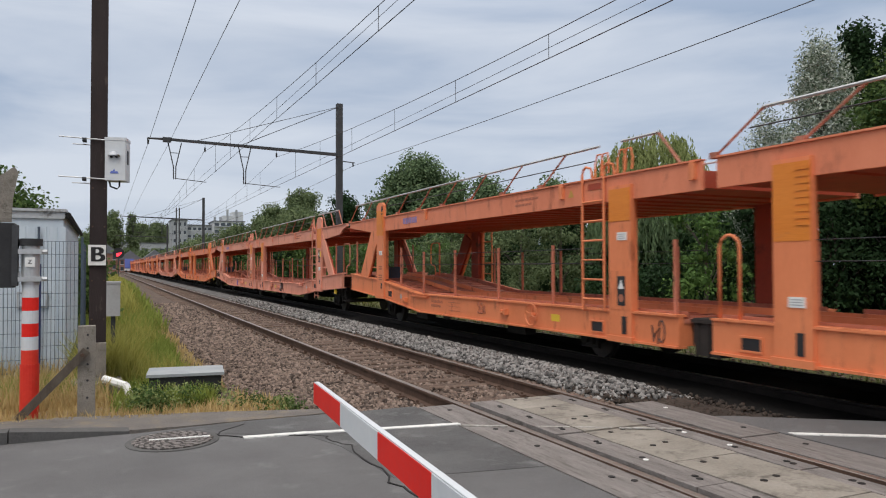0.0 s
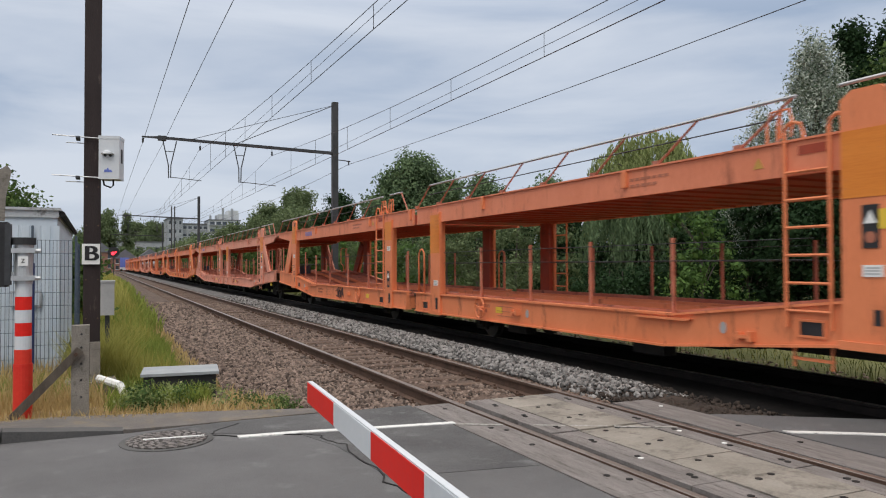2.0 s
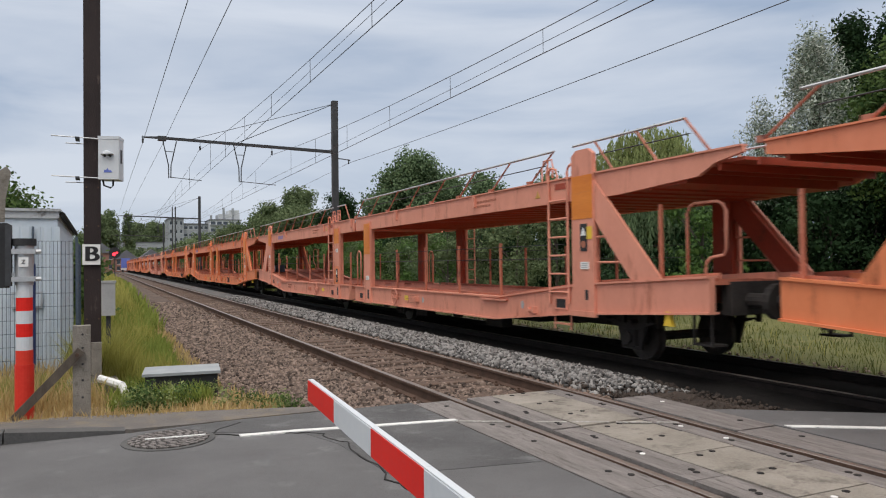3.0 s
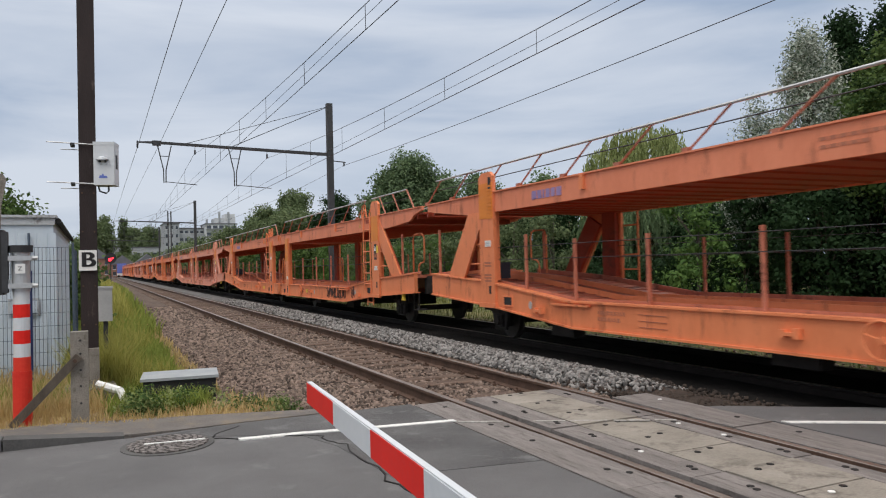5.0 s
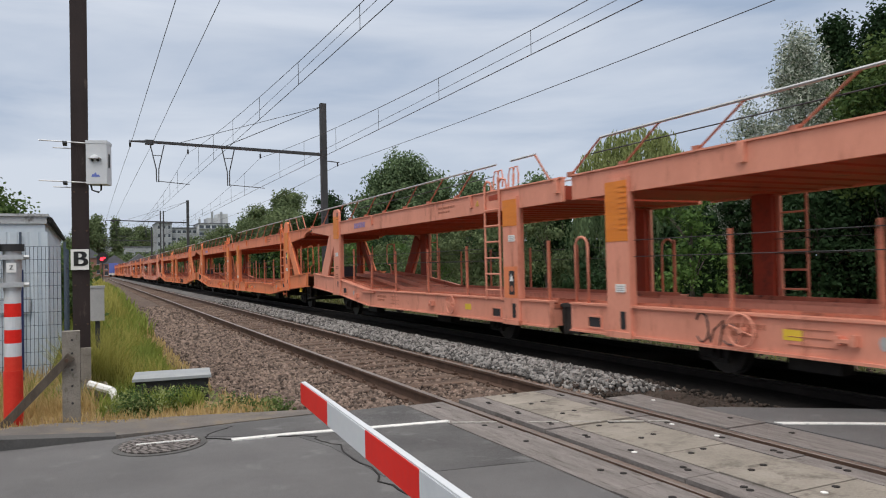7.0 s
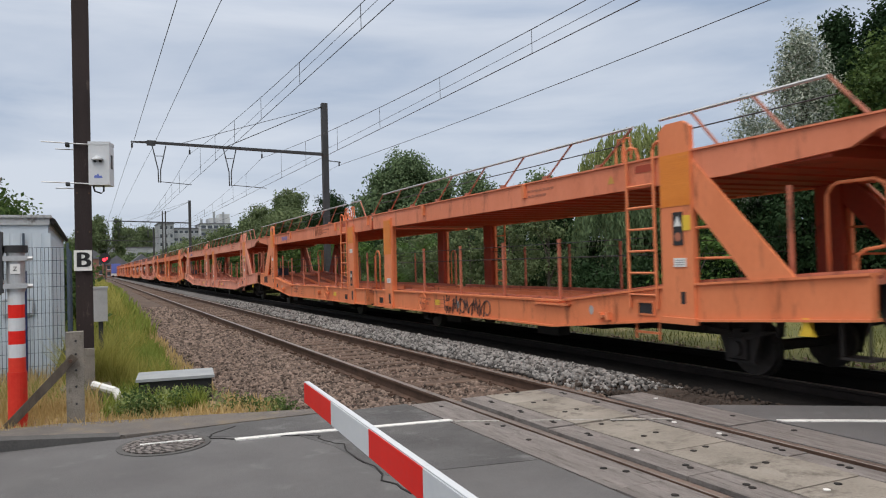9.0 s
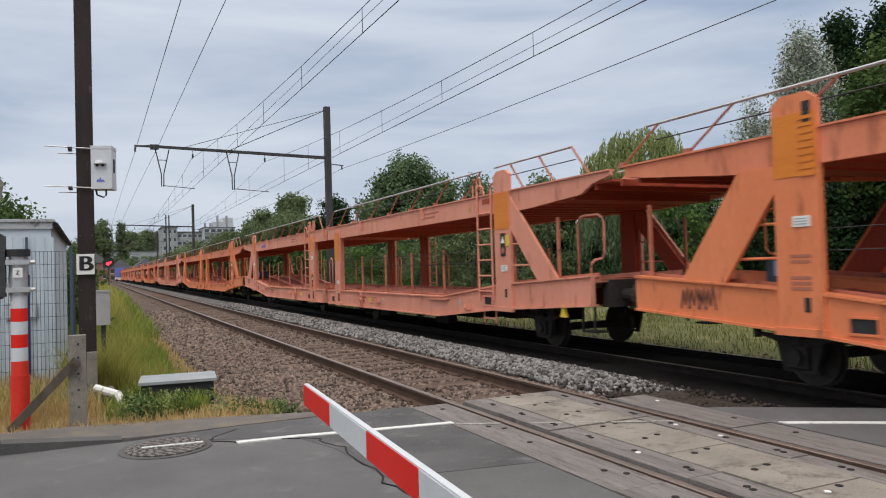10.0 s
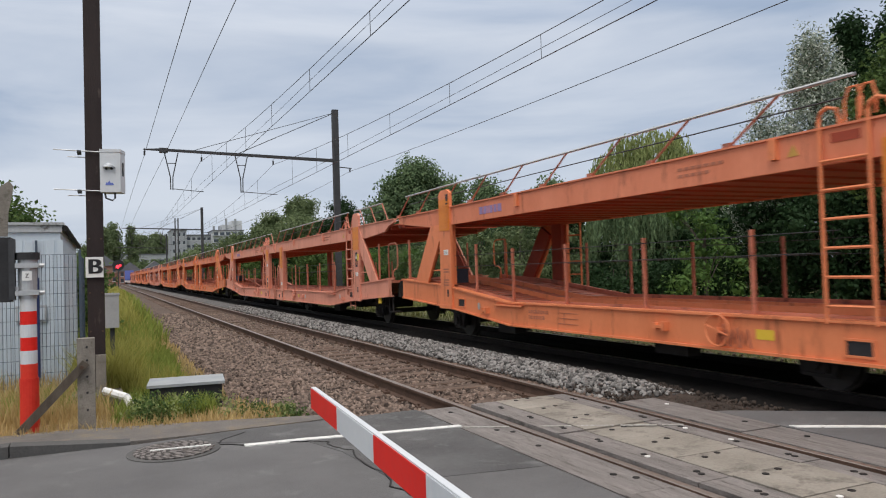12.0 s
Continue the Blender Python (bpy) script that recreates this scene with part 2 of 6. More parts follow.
NAVY = mat("navy_blue_paint", (0.012, 0.02, 0.07), (0.02, 0.035, 0.11), 0.5, big=3, fine=30, bump=0.0)
BOXGREY = mat("light_grey_cabinet_paint", (0.34, 0.34, 0.34), (0.44, 0.44, 0.44), 0.55, big=3, fine=30, bump=0.03, c=(0.4, 0.4, 0.38), stain=0.1)
TIMBER = mat("grey_weathered_timber", (0.075, 0.06, 0.048), (0.15, 0.125, 0.10), 0.9, big=3, fine=25, bump=0.5, scale=(6, 6, 0.8))
SOIL = mat("dry_straw_soil", (0.19, 0.13, 0.07), (0.34, 0.245, 0.135), 0.95, big=1.2, fine=25, bump=0.8, c=(0.12, 0.13, 0.05), stain=0.3)
GRASSG = mat("rough_meadow", (0.06, 0.08, 0.024), (0.17, 0.165, 0.06), 0.95, big=0.25, fine=9, bump=0.8, c=(0.28, 0.24, 0.12), stain=0.25)
BARK = mat("grey_brown_bark", (0.06, 0.05, 0.042), (0.13, 0.11, 0.095), 0.95, big=3, fine=25, bump=0.6, scale=(4, 4, 0.8))
LEAF_A = leafmat("mid_green_leaf", (0.03, 0.065, 0.02), (0.115, 0.17, 0.05))
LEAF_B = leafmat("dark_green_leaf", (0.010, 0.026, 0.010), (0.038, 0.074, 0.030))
LEAF_E = leafmat("fresh_green_leaf", (0.04, 0.09, 0.024), (0.145, 0.235, 0.065))
LEAF_C = leafmat("silver_green_leaf", (0.07, 0.11, 0.06), (0.58, 0.62, 0.54), island=0.75)
LEAF_D = leafmat("yellow_green_willow_leaf", (0.15, 0.19, 0.065), (0.32, 0.36, 0.15))
# greyed and lightened: distance haze is put into the leaf colour
LEAF_H = leafmat("hazy_green_far_leaf", (0.07, 0.105, 0.05), (0.185, 0.23, 0.11))
LEAF_F = leafmat("blue_green_willow_leaf", (0.06, 0.10, 0.05), (0.18, 0.25, 0.125))
BLADE_G = leafmat("green_grass_blade", (0.14, 0.18, 0.035), (0.31, 0.37, 0.09), 0.35, 0.5)
# olive blades, darkened in colour for the shade behind the train
BLADE_D = leafmat("shaded_olive_grass_blade", (0.075, 0.095, 0.03), (0.22, 0.235, 0.085), 0.3, 0.6)
BLADE_Y = leafmat("dry_straw_blade", (0.38, 0.27, 0.11), (0.60, 0.46, 0.23), 0.3, 0.5)
BLADE_M = leafmat("yellow_green_grass_blade", (0.24, 0.24, 0.05), (0.46, 0.43, 0.13), 0.35, 0.5)
RENDER = mat("white_facade_render", (0.42, 0.44, 0.46), (0.56, 0.58, 0.60), 0.85, big=0.2, fine=2, bump=0.0)
GREYRD = mat("grey_facade_concrete", (0.24, 0.26, 0.28), (0.36, 0.38, 0.40), 0.85, big=0.2, fine=2, bump=0.0)
BRICK = mat("red_brick_facade", (0.20, 0.10, 0.075), (0.30, 0.16, 0.12), 0.9, big=0.4, fine=6, bump=0.1)
SLATE = mat("slate_roof", (0.09, 0.095, 0.11), (0.16, 0.165, 0.18), 0.7, big=0.4, fine=6, bump=0.1)
GLASS = mat("dark_window_glass", (0.03, 0.04, 0.05), (0.06, 0.07, 0.085), 0.12, big=1, fine=4, bump=0.0, spec=0.6)
SCREEN = mat("pale_blue_load_panel", (0.20, 0.38, 0.62), (0.32, 0.52, 0.75), 0.4, big=2, fine=20, bump=0.0)
REDLAMP = glow("lit_red_lens", (1.0, 0.03, 0.05), 3.0)


# ---- mesh tools ----
def mesh_of(bm, name, bevel=0.0, smooth=False):
    if bevel:
        es = [e for e in bm.edges if len(e.link_faces) == 2 and e.calc_face_angle() > 0.5]
        bmesh.ops.bevel(bm, geom=es, offset=bevel, segments=1, affect="EDGES", profile=0.5)
    bmesh.ops.recalc_face_normals(bm, faces=bm.faces)
    me = bpy.data.meshes.new(name)
    bm.to_mesh(me)
    bm.free()
    if smooth:
        for p in me.polygons:
            p.use_smooth = True
    return me


def part(name, bm, material, parent=None, label="", bevel=0.0, smooth=False):
    me = bm if isinstance(bm, bpy.types.Mesh) else mesh_of(bm, name, bevel, smooth)
    if not me.materials:
        me.materials.append(material)
    ob = new(name, me)
    if parent:
        ob.parent = parent
    return tagged(ob, label)


def thing(name, label, category, m=None, group="", kind=""):
    ob = new(name)
    ob.empty_display_size = 0.2
    if m is not None:
        ob.matrix_basis = m
    return tagged(ob, label, category, group, kind)


def box(bm, x0, x1, y0, y1, z0, z1, m=None):
    v = [bm.verts.new((x, y, z)) for x in (x0, x1) for y in (y0, y1) for z in (z0, z1)]
    for f in ((0, 1, 3, 2), (4, 6, 7, 5), (0, 4, 5, 1), (2, 3, 7, 6), (0, 2, 6, 4), (1, 5, 7, 3)):
        bm.faces.new([v[i] for i in f])
    if m is not None:
        bmesh.ops.transform(bm, matrix=m, verts=v)
    return bm


def B(*a):
    return box(bmesh.new(), *a)


def prism(bm, pts, lo, hi, axis="x"):
    """A polygon extruded from lo to hi along an axis; pts are the other two coordinates in order."""
    def at(p, s):
        return {"x": (s, p[0], p[1]), "y": (p[0], s, p[1]), "z": (p[0], p[1], s)}[axis]
    a = [bm.verts.new(at(p, lo)) for p in pts]
    b = [bm.verts.new(at(p, hi)) for p in pts]
    bm.faces.new(a), bm.faces.new(b[::-1])
    for i in range(len(pts)):
        j = (i + 1) % len(pts)
        bm.faces.new((a[i], b[i], b[j], a[j]))
    return bm


def tube(bm, pts, r, n=6, taper=None):
    """A pipe along points."""
    pts = [Vector(p) for p in pts]
    rings = []
    for i, p in enumerate(pts):
        d = (pts[min(i + 1, len(pts) - 1)] - pts[max(i - 1, 0)]).normalized()
        s = d.cross(Vector((0, 0, 1)) if abs(d.z) < 0.9 else Vector((1, 0, 0))).normalized()
        u = s.cross(d)
        rr = r if taper is None else r + (taper - r) * i / (len(pts) - 1)
        rings.append([bm.verts.new(p + rr * (math.cos(a) * s + math.sin(a) * u)) for a in (2 * math.pi * k / n for k in range(n))])
    for a, b in zip(rings, rings[1:]):
        for k in range(n):
            bm.faces.new((a[k], a[(k + 1) % n], b[(k + 1) % n], b[k]))
    bm.faces.new(rings[0][::-1]), bm.faces.new(rings[-1])
    return bm


def cyl(bm, c, r, h, axis="z", n=16):
    d = {"x": Vector((h, 0, 0)), "y": Vector((0, h, 0)), "z": Vector((0, 0, h))}[axis]
    return tube(bm, [Vector(c) - d / 2, Vector(c) + d / 2], r, n)


def text_mesh(body, size, bold=0.0):
    cu = bpy.data.curves.new("letter", "FONT")
    cu.offset = bold
    cu.body, cu.size, cu.extrude, cu.align_x, cu.align_y = body, size, 0.002, "CENTER", "CENTER"
    ob = bpy.data.objects.new("letter", cu)
    me = bpy.data.meshes.new_from_object(ob)
    bpy.data.objects.remove(ob)
    return me


# ---- ground ----
def ground_z(x, y):
    """Height of the land away from the track bed and the road."""
    z = -0.12
    if x > 9:
        z += min((x - 9) / 6.0, 1.0) * 0.3
    return z


def build_ground():
    bm = bmesh.new()
    xs = [-1500, -400, -120, -40, -14, -8, -5.6, -4.6, -3.7, -3.1, 6.6, 8.2, 9.5, 11, 14, 20, 40, 120, 400, 1500]
    ys = [-1500, -400, -100, -30, -8, 0, 6, 9, 12, 16, 20, 26, 34, 45, 60, 90, 130, 200, 300, 500, 900, 1600]
    grid = []
    for x in xs:
        row = []
        for y in ys:
            z = ground_z(x, y) - 0.05
            if -3.2 < x < 7:
                z = -0.42
            row.append(bm.verts.new((x, y, z + 0.04 * noise.noise((x * 0.3, y * 0.3, 0)))))
        grid.append(row)
    for i in range(len(xs) - 1):
        for j in range(len(ys) - 1):
            bm.faces.new((grid[i][j], grid[i + 1][j], grid[i + 1][j + 1], grid[i][j + 1]))
    tagged(part("ground", bm, GRASSG, smooth=True), "rough grassy land beside the railway", "ground", kind="structure")
    # straw-coloured strip at the edge of the pavement
    bm = bmesh.new()
    prism(bm, [(-14, 8.55), (-4.0, 8.45), (-2.6, 8.0), (-2.45, 8.6), (-3.4, 9.8), (-4.4, 10.3), (-14, 10.8)], -0.3, -0.045, "z")
    tagged(part("verge", bm, SOIL), "dry straw-coloured soil verge", "verge", kind="structure")


def bed(name, label, prof, material, y0, y1, step):
    """A ballast bed along the track, its surface gently uneven."""
    bm = bmesh.new()
    n = max(2, int((y1 - y0) / step))
    rows = []
    for j in range(n + 1):
        y = y0 + (y1 - y0) * j / n
        rows.append([bm.verts.new((x, y, z + (0.03 * noise.noise((x * 2.1, y * 2.1, 3.0)) if z > -0.4 else 0))) for x, z in prof])
    for a, b in zip(rows, rows[1:]):
        for i in range(len(prof) - 1):
            bm.faces.new((a[i], a[i + 1], b[i + 1], b[i]))
    return tagged(part(name, bm, material, smooth=True), label, "ballast", kind="structure")


def xline(x0, x1, n):
    return [x0 + (x1 - x0) * i / n for i in range(n + 1)]


T2 = 4.17          # centre of the second track


def build_beds():
    near = [(-3.2, -0.45), (-2.9, -0.22)] + [(x, -0.175) for x in xline(-2.6, -1.5, 5)] + [(x, -0.19) for x in xline(-1.3, 1.1, 8)] + [(1.35, -0.13)]
    bed("ballast_bed", "rust-brown ballast bed with sleepers", near, BEDBR, 7.75, 420, 0.8)
    mid = [(1.35, -0.121), (1.6, -0.05), (1.9, -0.03), (2.2, -0.06), (2.5, -0.14)]
    bed("ballast_bed", "heaped pale grey fresh ballast between the tracks", mid, BEDGR, 8.7, 420, 0.5)
    low = [(1.35, -0.125), (1.7, -0.10), (2.1, -0.10), (2.5, -0.143)]
    bed("ballast_bed", "dark brown soil and fouled ballast by the road", low, DARKSOIL, 5.0, 8.75, 0.3)
    shoulder = [(5.75, -0.2), (6.2, -0.15), (6.7, -0.12), (7.3, -0.12), (8.3, -0.14), (9.6, -0.12), (10.2, -0.5)]
    bed("verge", "straw and green grassy verge beyond the far track", shoulder, GRASSG, -4.0, 120, 0.6)
    # the far bed's dark colour stands for the train's shadow
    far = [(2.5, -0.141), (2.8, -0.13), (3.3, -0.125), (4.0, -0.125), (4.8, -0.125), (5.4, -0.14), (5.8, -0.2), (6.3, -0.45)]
    bed("ballast_bed", "ballast bed under the train, coloured dark for its shadow", far, BEDDK, 0.0, 420, 1.5)
    bed("ballast_bed", "far ballast bed behind the crossing, coloured dark as train shadow", far, BEDDK, -60, -4.5, 4)
    bed("ballast_bed", "rust-brown ballast bed behind the crossing", near, BEDBR, -60, -4.5, 4)


def stones(name, label, spots, material):
    """Loose ballast: many small irregular stones in one mesh."""
    bm = bmesh.new()
    bmesh.ops.create_icosphere(bm, subdivisions=1, radius=1.0)
    base = np.array([v.co[:] for v in bm.verts])
    tri = np.array([[v.index for v in f.verts] for f in bm.faces])
    bm.free()
    n = len(spots)
    rng = np.random.RandomState(5)
    v = np.repeat(base[None], n, 0)
    v = v * (1 + 0.75 * (rng.rand(n, len(base), 1) - 0.5))
    v = v * (0.6 + 0.7 * rng.rand(n, 1, 3))
    q = rng.normal(size=(n, 3, 3))
    q = np.linalg.qr(q)[0]
    v = np.einsum("nij,nvj->nvi", q, v)
    v = v * spots[:, None, 3:4] + spots[:, None, :3]
    f = (tri[None] + (np.arange(n) * len(base))[:, None, None]).reshape(-1, 3)
    me = bpy.data.meshes.new(name)
    v = v.reshape(-1, 3)
    me.vertices.add(len(v))
    me.vertices.foreach_set("co", v.astype(np.float32).ravel())
    me.loops.add(len(f) * 3)
    me.loops.foreach_set("vertex_index", f.astype(np.int32).ravel())
    me.polygons.add(len(f))
    me.polygons.foreach_set("loop_start", np.arange(0, len(f) * 3, 3, dtype=np.int32))
    me.update(calc_edges=True)
    me.materials.append(material)
    return tagged(new(name, me), label, "ballast", kind="stuff")


def build_stones():
    rng = np.random.RandomState(11)

    def spread(n, x0, x1, y0, y1, z, r0, r1, power=1.0):
        u = rng.rand(n) ** power
        s = np.empty((n, 4))
        s[:, 0], s[:, 1] = x0 + (x1 - x0) * rng.rand(n), y0 + (y1 - y0) * u
        s[:, 3] = r0 + (r1 - r0) * rng.rand(n) ** 2
        s[:, 2] = z - 0.012 + 0.02 * rng.rand(n)
        return s
    left = np.vstack([spread(12000, -3.0, -1.3, 7.8, 19, -0.175, 0.016, 0.037, 1.2), spread(4500, -2.9, -1.3, 18, 38, -0.175, 0.03, 0.06, 1.2), spread(2000, -1.4, -0.85, 7.8, 19, -0.182, 0.022, 0.042, 1.2), spread(1000, -1.4, -0.85, 18, 36, -0.18, 0.025, 0.045, 1.2)])
    left[:, 2] -= np.clip((-2.75 - left[:, 0]) * 0.5, 0, 0.3)
    inner = np.vstack([spread(4600, -0.7, 1.2, 7.8, 19, -0.186, 0.018, 0.038, 1.2), spread(2200, -0.7, 1.2, 18, 36, -0.185, 0.022, 0.04, 1.2), spread(900, 1.1, 1.45, 7.0, 20, -0.15, 0.022, 0.04, 1.2)])
    low = spread(1100, 1.35, 2.5, 5.7, 8.8, -0.105, 0.012, 0.038, 0.7)
    back = spread(900, 5.5, 6.3, 1, 22, -0.165, 0.02, 0.045)
    inner = np.vstack([inner, back])
    stones("ballast_stones", "dark fouled stones in the soil by the road", low, DARKSOIL)
    stones("ballast_stones", "loose rust-stained ballast stones", np.vstack([left, inner]), BALLAST)
    g = np.vstack([spread(8600, 1.3, 2.6, 7.3, 20, -0.09, 0.022, 0.042, 1.3), spread(3500, 1.3, 2.6, 18, 40, -0.09, 0.03, 0.055, 1.3)])
    g[:, 2] = np.interp(g[:, 0], [1.3, 1.6, 1.9, 2.2, 2.6], [-0.12, -0.05, -0.03, -0.06, -0.16]) + 0.02 * rng.rand(len(g))
    # the heap thins out towards the road
    thin = np.clip((g[:, 1] - 7.2 + 0.5 * (g[:, 0] - 1.9)) / 1.6, 0.02, 1)
    g[:, 2] -= 0.06 * (1 - thin)
    g = g[rng.rand(len(g)) < thin]
    stones("ballast_stones", "heaped pale grey ballast stones", g, GREYBAL)


RAILP = [(-0.07, -0.172), (0.07, -0.172), (0.07, -0.16), (0.012, -0.14), (0.012, -0.045), (0.036, -0.035), (0.036, -0.004), (0.03, 0.0), (-0.03, 0.0), (-0.036, -0.004), (-0.036, -0.035), (-0.012, -0.045), (-0.012, -0.14), (-0.07, -0.16)]


def build_track(cx, label, y0, y1, sleepers):
    tr = thing("railway_track", label, "railway track", pose(cx, 0, 0), kind="structure")
    for s in (-0.7525, 0.7525):
        # far rails take the steel with the train's shadow in its colour
        rail = part("rail", prism(bmesh.new(), [(s + a, b) for a, b in RAILP], y0, y1, "y"), RUST if cx == 0 else SHADOWRAIL, tr)
        rail.data.materials.append(SHINY)
        for p in rail.data.polygons:
            if p.normal.z > 0.7 and p.center.z > -0.02:
                p.material_index = 1
    me = mesh_of(prism(bmesh.new(), [(-0.13, -0.3), (-0.13, -0.165), (-0.11, -0.15), (0.11, -0.15), (0.13, -0.165), (0.13, -0.3)], -1.28, 1.28, "x"), "sleeper")
    clip = bmesh.new()
    for s in (-0.7525, 0.7525):
        for d in (-0.11, 0.11):
            box(clip, s + d - 0.035, s + d + 0.035, -0.05, 0.05, -0.15, -0.115)
            cyl(clip, (s + d, 0, -0.11), 0.018, 0.05, "z", 6)
    cm = mesh_of(clip, "rail_fastening")
    for y in sleepers:
        # far sleepers share the bed's painted train shadow
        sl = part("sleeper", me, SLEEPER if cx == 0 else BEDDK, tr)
        sl.location, sl.rotation_euler = (random.uniform(-0.04, 0.04), y + random.uniform(-0.03, 0.03), random.uniform(-0.03, 0.0)), (random.uniform(-0.02, 0.02), 0, random.uniform(-0.025, 0.025))
        if y < 30 and cx == 0:
            part("rail_fastening", cm, RUST, sl)
    return tr


# ---- road and level crossing ----
LINE_BITS = [((x0, 5.914 - 0.561 * x0), (x1, 5.914 - 0.561 * x1)) for x0, x1 in ((-1.25, -0.86), (-0.60, -0.33), (-0.29, 0.02), (0.08, 0.38), (0.42, 0.60))]


def build_road():
    bm = bmesh.new()
    prism(bm, [(-200, -2.0), (-1.29, -2.0), (-1.29, 7.76), (-2.24, 7.75), (-3.16, 7.78), (-4.2, 7.62), (-5.3, 7.72), (-200, 7.9)], -0.6, 0.0, "z")
    tagged(part("road", bm, ASPHALT), "worn grey asphalt road with cracks", "road", kind="structure")
    bm = bmesh.new()
    prism(bm, [(1.36, -9), (60, -42), (60, -30), (6.0, 2.2), (2.74, 5.0), (1.52, 5.88), (1.36, 5.95)], -0.6, -0.005, "z")
    tagged(part("road", bm, ASPHALT), "worn grey asphalt road beyond the rails", "road", kind="structure")
    bm = bmesh.new()
    prism(bm, [(-1.30, 5.0), (-1.30, 7.74), (-2.24, 7.73), (-3.3, 7.75), (-4.0, 7.55), (-2.75, 6.86), (-2.58, 6.3), (-2.5, 5.2)], 0.0, 0.004, "z")
    tagged(part("asphalt_patch", bm, ASPHOLD), "darker repaired asphalt strip", "road", kind="structure")
    # pavement and kerb
    bm = bmesh.new()
    cols = [(-60, 7.98, 8.7, 0.095), (-5.3, 7.80, 8.56, 0.095), (-4.8, 7.77, 8.54, 0.055), (-4.2, 7.73, 8.52, 0.014), (-3.7, 7.70, 8.4, 0.014), (-3.2, 7.74, 8.28, 0.012), (-2.3, 7.76, 8.0, 0.012)]
    fr = [[bm.verts.new(v) for v in ((x, ya, -0.3), (x, ya, z), (x, yb, min(z, 0.04)), (x, yb, -0.3))] for x, ya, yb, z in cols]
    for p, q in zip(fr, fr[1:]):
        for i in range(4):
            bm.faces.new((p[i], p[(i + 1) % 4], q[(i + 1) % 4], q[i]))
    bm.faces.new(fr[0]), bm.faces.new(fr[-1][::-1])
    tagged(part("pavement", bm, PATHM), "grey pavement with straw at its edge", "pavement", kind="structure")
    kerb = thing("kerb", "dark concrete kerb of long stones", "kerb", kind="structure")
    for i in range(9):
        x1 = -4.25 - i * 1.0
        b = bmesh.new()
        hi, lo = 0.105, (0.105 if i else 0.022)
        prism(b, [(x1 - 0.99, -0.2), (x1, -0.2), (x1, lo), (x1 - 0.99, hi)], -0.075, 0.12, "y")
        k = part("kerbstone", b, KERB, kerb, bevel=0.012)
        k.location = (0, 7.70 + 0.012 * i + (0.02 if i == 0 else 0), 0)
    # worn white edge line, bent where the road swings across the rails
    ln = [(-4.3, 7.17), (-3.3, 7.0), (-2.74, 6.95), (-2.66, 6.93), (-1.95, 6.80), (-1.25, 6.69)]
    bm = bmesh.new()
    prism(bm, [(x, y - 0.05) for x, y in ln[1:]] + [(x, y + 0.035) for x, y in ln[:0:-1]], 0.0, 0.012, "z")
    tagged(part("road_line", bm, ROADWHITE), "worn white painted road line", "road line", kind="structure")
    tagged(part("road_line", prism(bmesh.new(), [(-4.1, 7.17), (-3.58, 7.12), (-3.58, 7.15), (-4.1, 7.2)], 0.0, 0.024, "z"), ROADWHITE), "last worn remains of a white line over the manhole", "road line", kind="structure")
    ln = [(1.40, 5.0), (1.9, 4.68), (2.6, 4.2), (3.2, 3.75)]
    bm = bmesh.new()
    prism(bm, [(x, y - 0.05) for x, y in ln] + [(x, y + 0.05) for x, y in ln[::-1]], -0.02, 0.003, "z")
    tagged(part("road_line", bm, ROADWHITE), "white painted road line beyond the rails", "road line", kind="structure")
    # remains of the line across the crossing slabs
    bm = bmesh.new()
    for a, b in LINE_BITS:
        d = (Vector(b) - Vector(a)).normalized() * 0.022
        prism(bm, [(a[0] + d.y, a[1] - d.x), (b[0] + d.y, b[1] - d.x), (b[0] - d.y, b[1] + d.x), (a[0] - d.y, a[1] + d.x)], 0.0, 0.0085, "z")
    tagged(part("road_line", bm, LINEWORN), "nearly worn-off white line across the crossing slabs", "road line", kind="structure")
    # cracks
    for k, pts in enumerate(([(-2.95, 6.93), (-2.72, 6.85), (-2.6, 6.72), (-2.62, 6.5), (-2.5, 6.3), (-2.56, 5.9), (-2.5, 5.5), (-2.56, 5.1), (-2.5, 4.7)], [(-3.3, 7.02), (-3.5, 7.2), (-3.42, 7.4), (-3.2, 7.6)])):
        fine = [pts[0]]
        for a, b in zip(pts, pts[1:]):
            fine += [(a[0] + (b[0] - a[0]) * u + random.uniform(-0.025, 0.025), a[1] + (b[1] - a[1]) * u + random.uniform(-0.02, 0.02)) for u in (0.33, 0.66, 1.0)]
        pts = fine
        bm = bmesh.new()
        for a, b in zip(pts, pts[1:]):
            d = (Vector(b) - Vector(a)).normalized() * 0.007
            prism(bm, [(a[0] + d.y, a[1] - d.x), (b[0] + d.y, b[1] - d.x), (b[0] - d.y, b[1] + d.x), (a[0] - d.y, a[1] + d.x)], 0.0, 0.0075, "z")
        tagged(part("crack", bm, RUBBER), "dark crack sealed in the asphalt", "crack", kind="structure")
    # manhole cover with cast ribs
    mh = thing("manhole_cover", "round cast-iron manhole cover in the road", "manhole cover", pose(-3.9, 7.14, 0))
    part("frame", cyl(bmesh.new(), (0, 0, -0.02), 0.40, 0.056, "z", 32), KERB, mh)
    part("cover", cyl(bmesh.new(), (0, 0, -0.01), 0.34, 0.05, "z", 32), GEAR, mh)
    bm = bmesh.new()
    for r in (0.05, 0.10, 0.155, 0.21, 0.265, 0.32):
        n = int(r * 72)
        for k in range(n):
            a = 2 * math.pi * k / n + r * 9
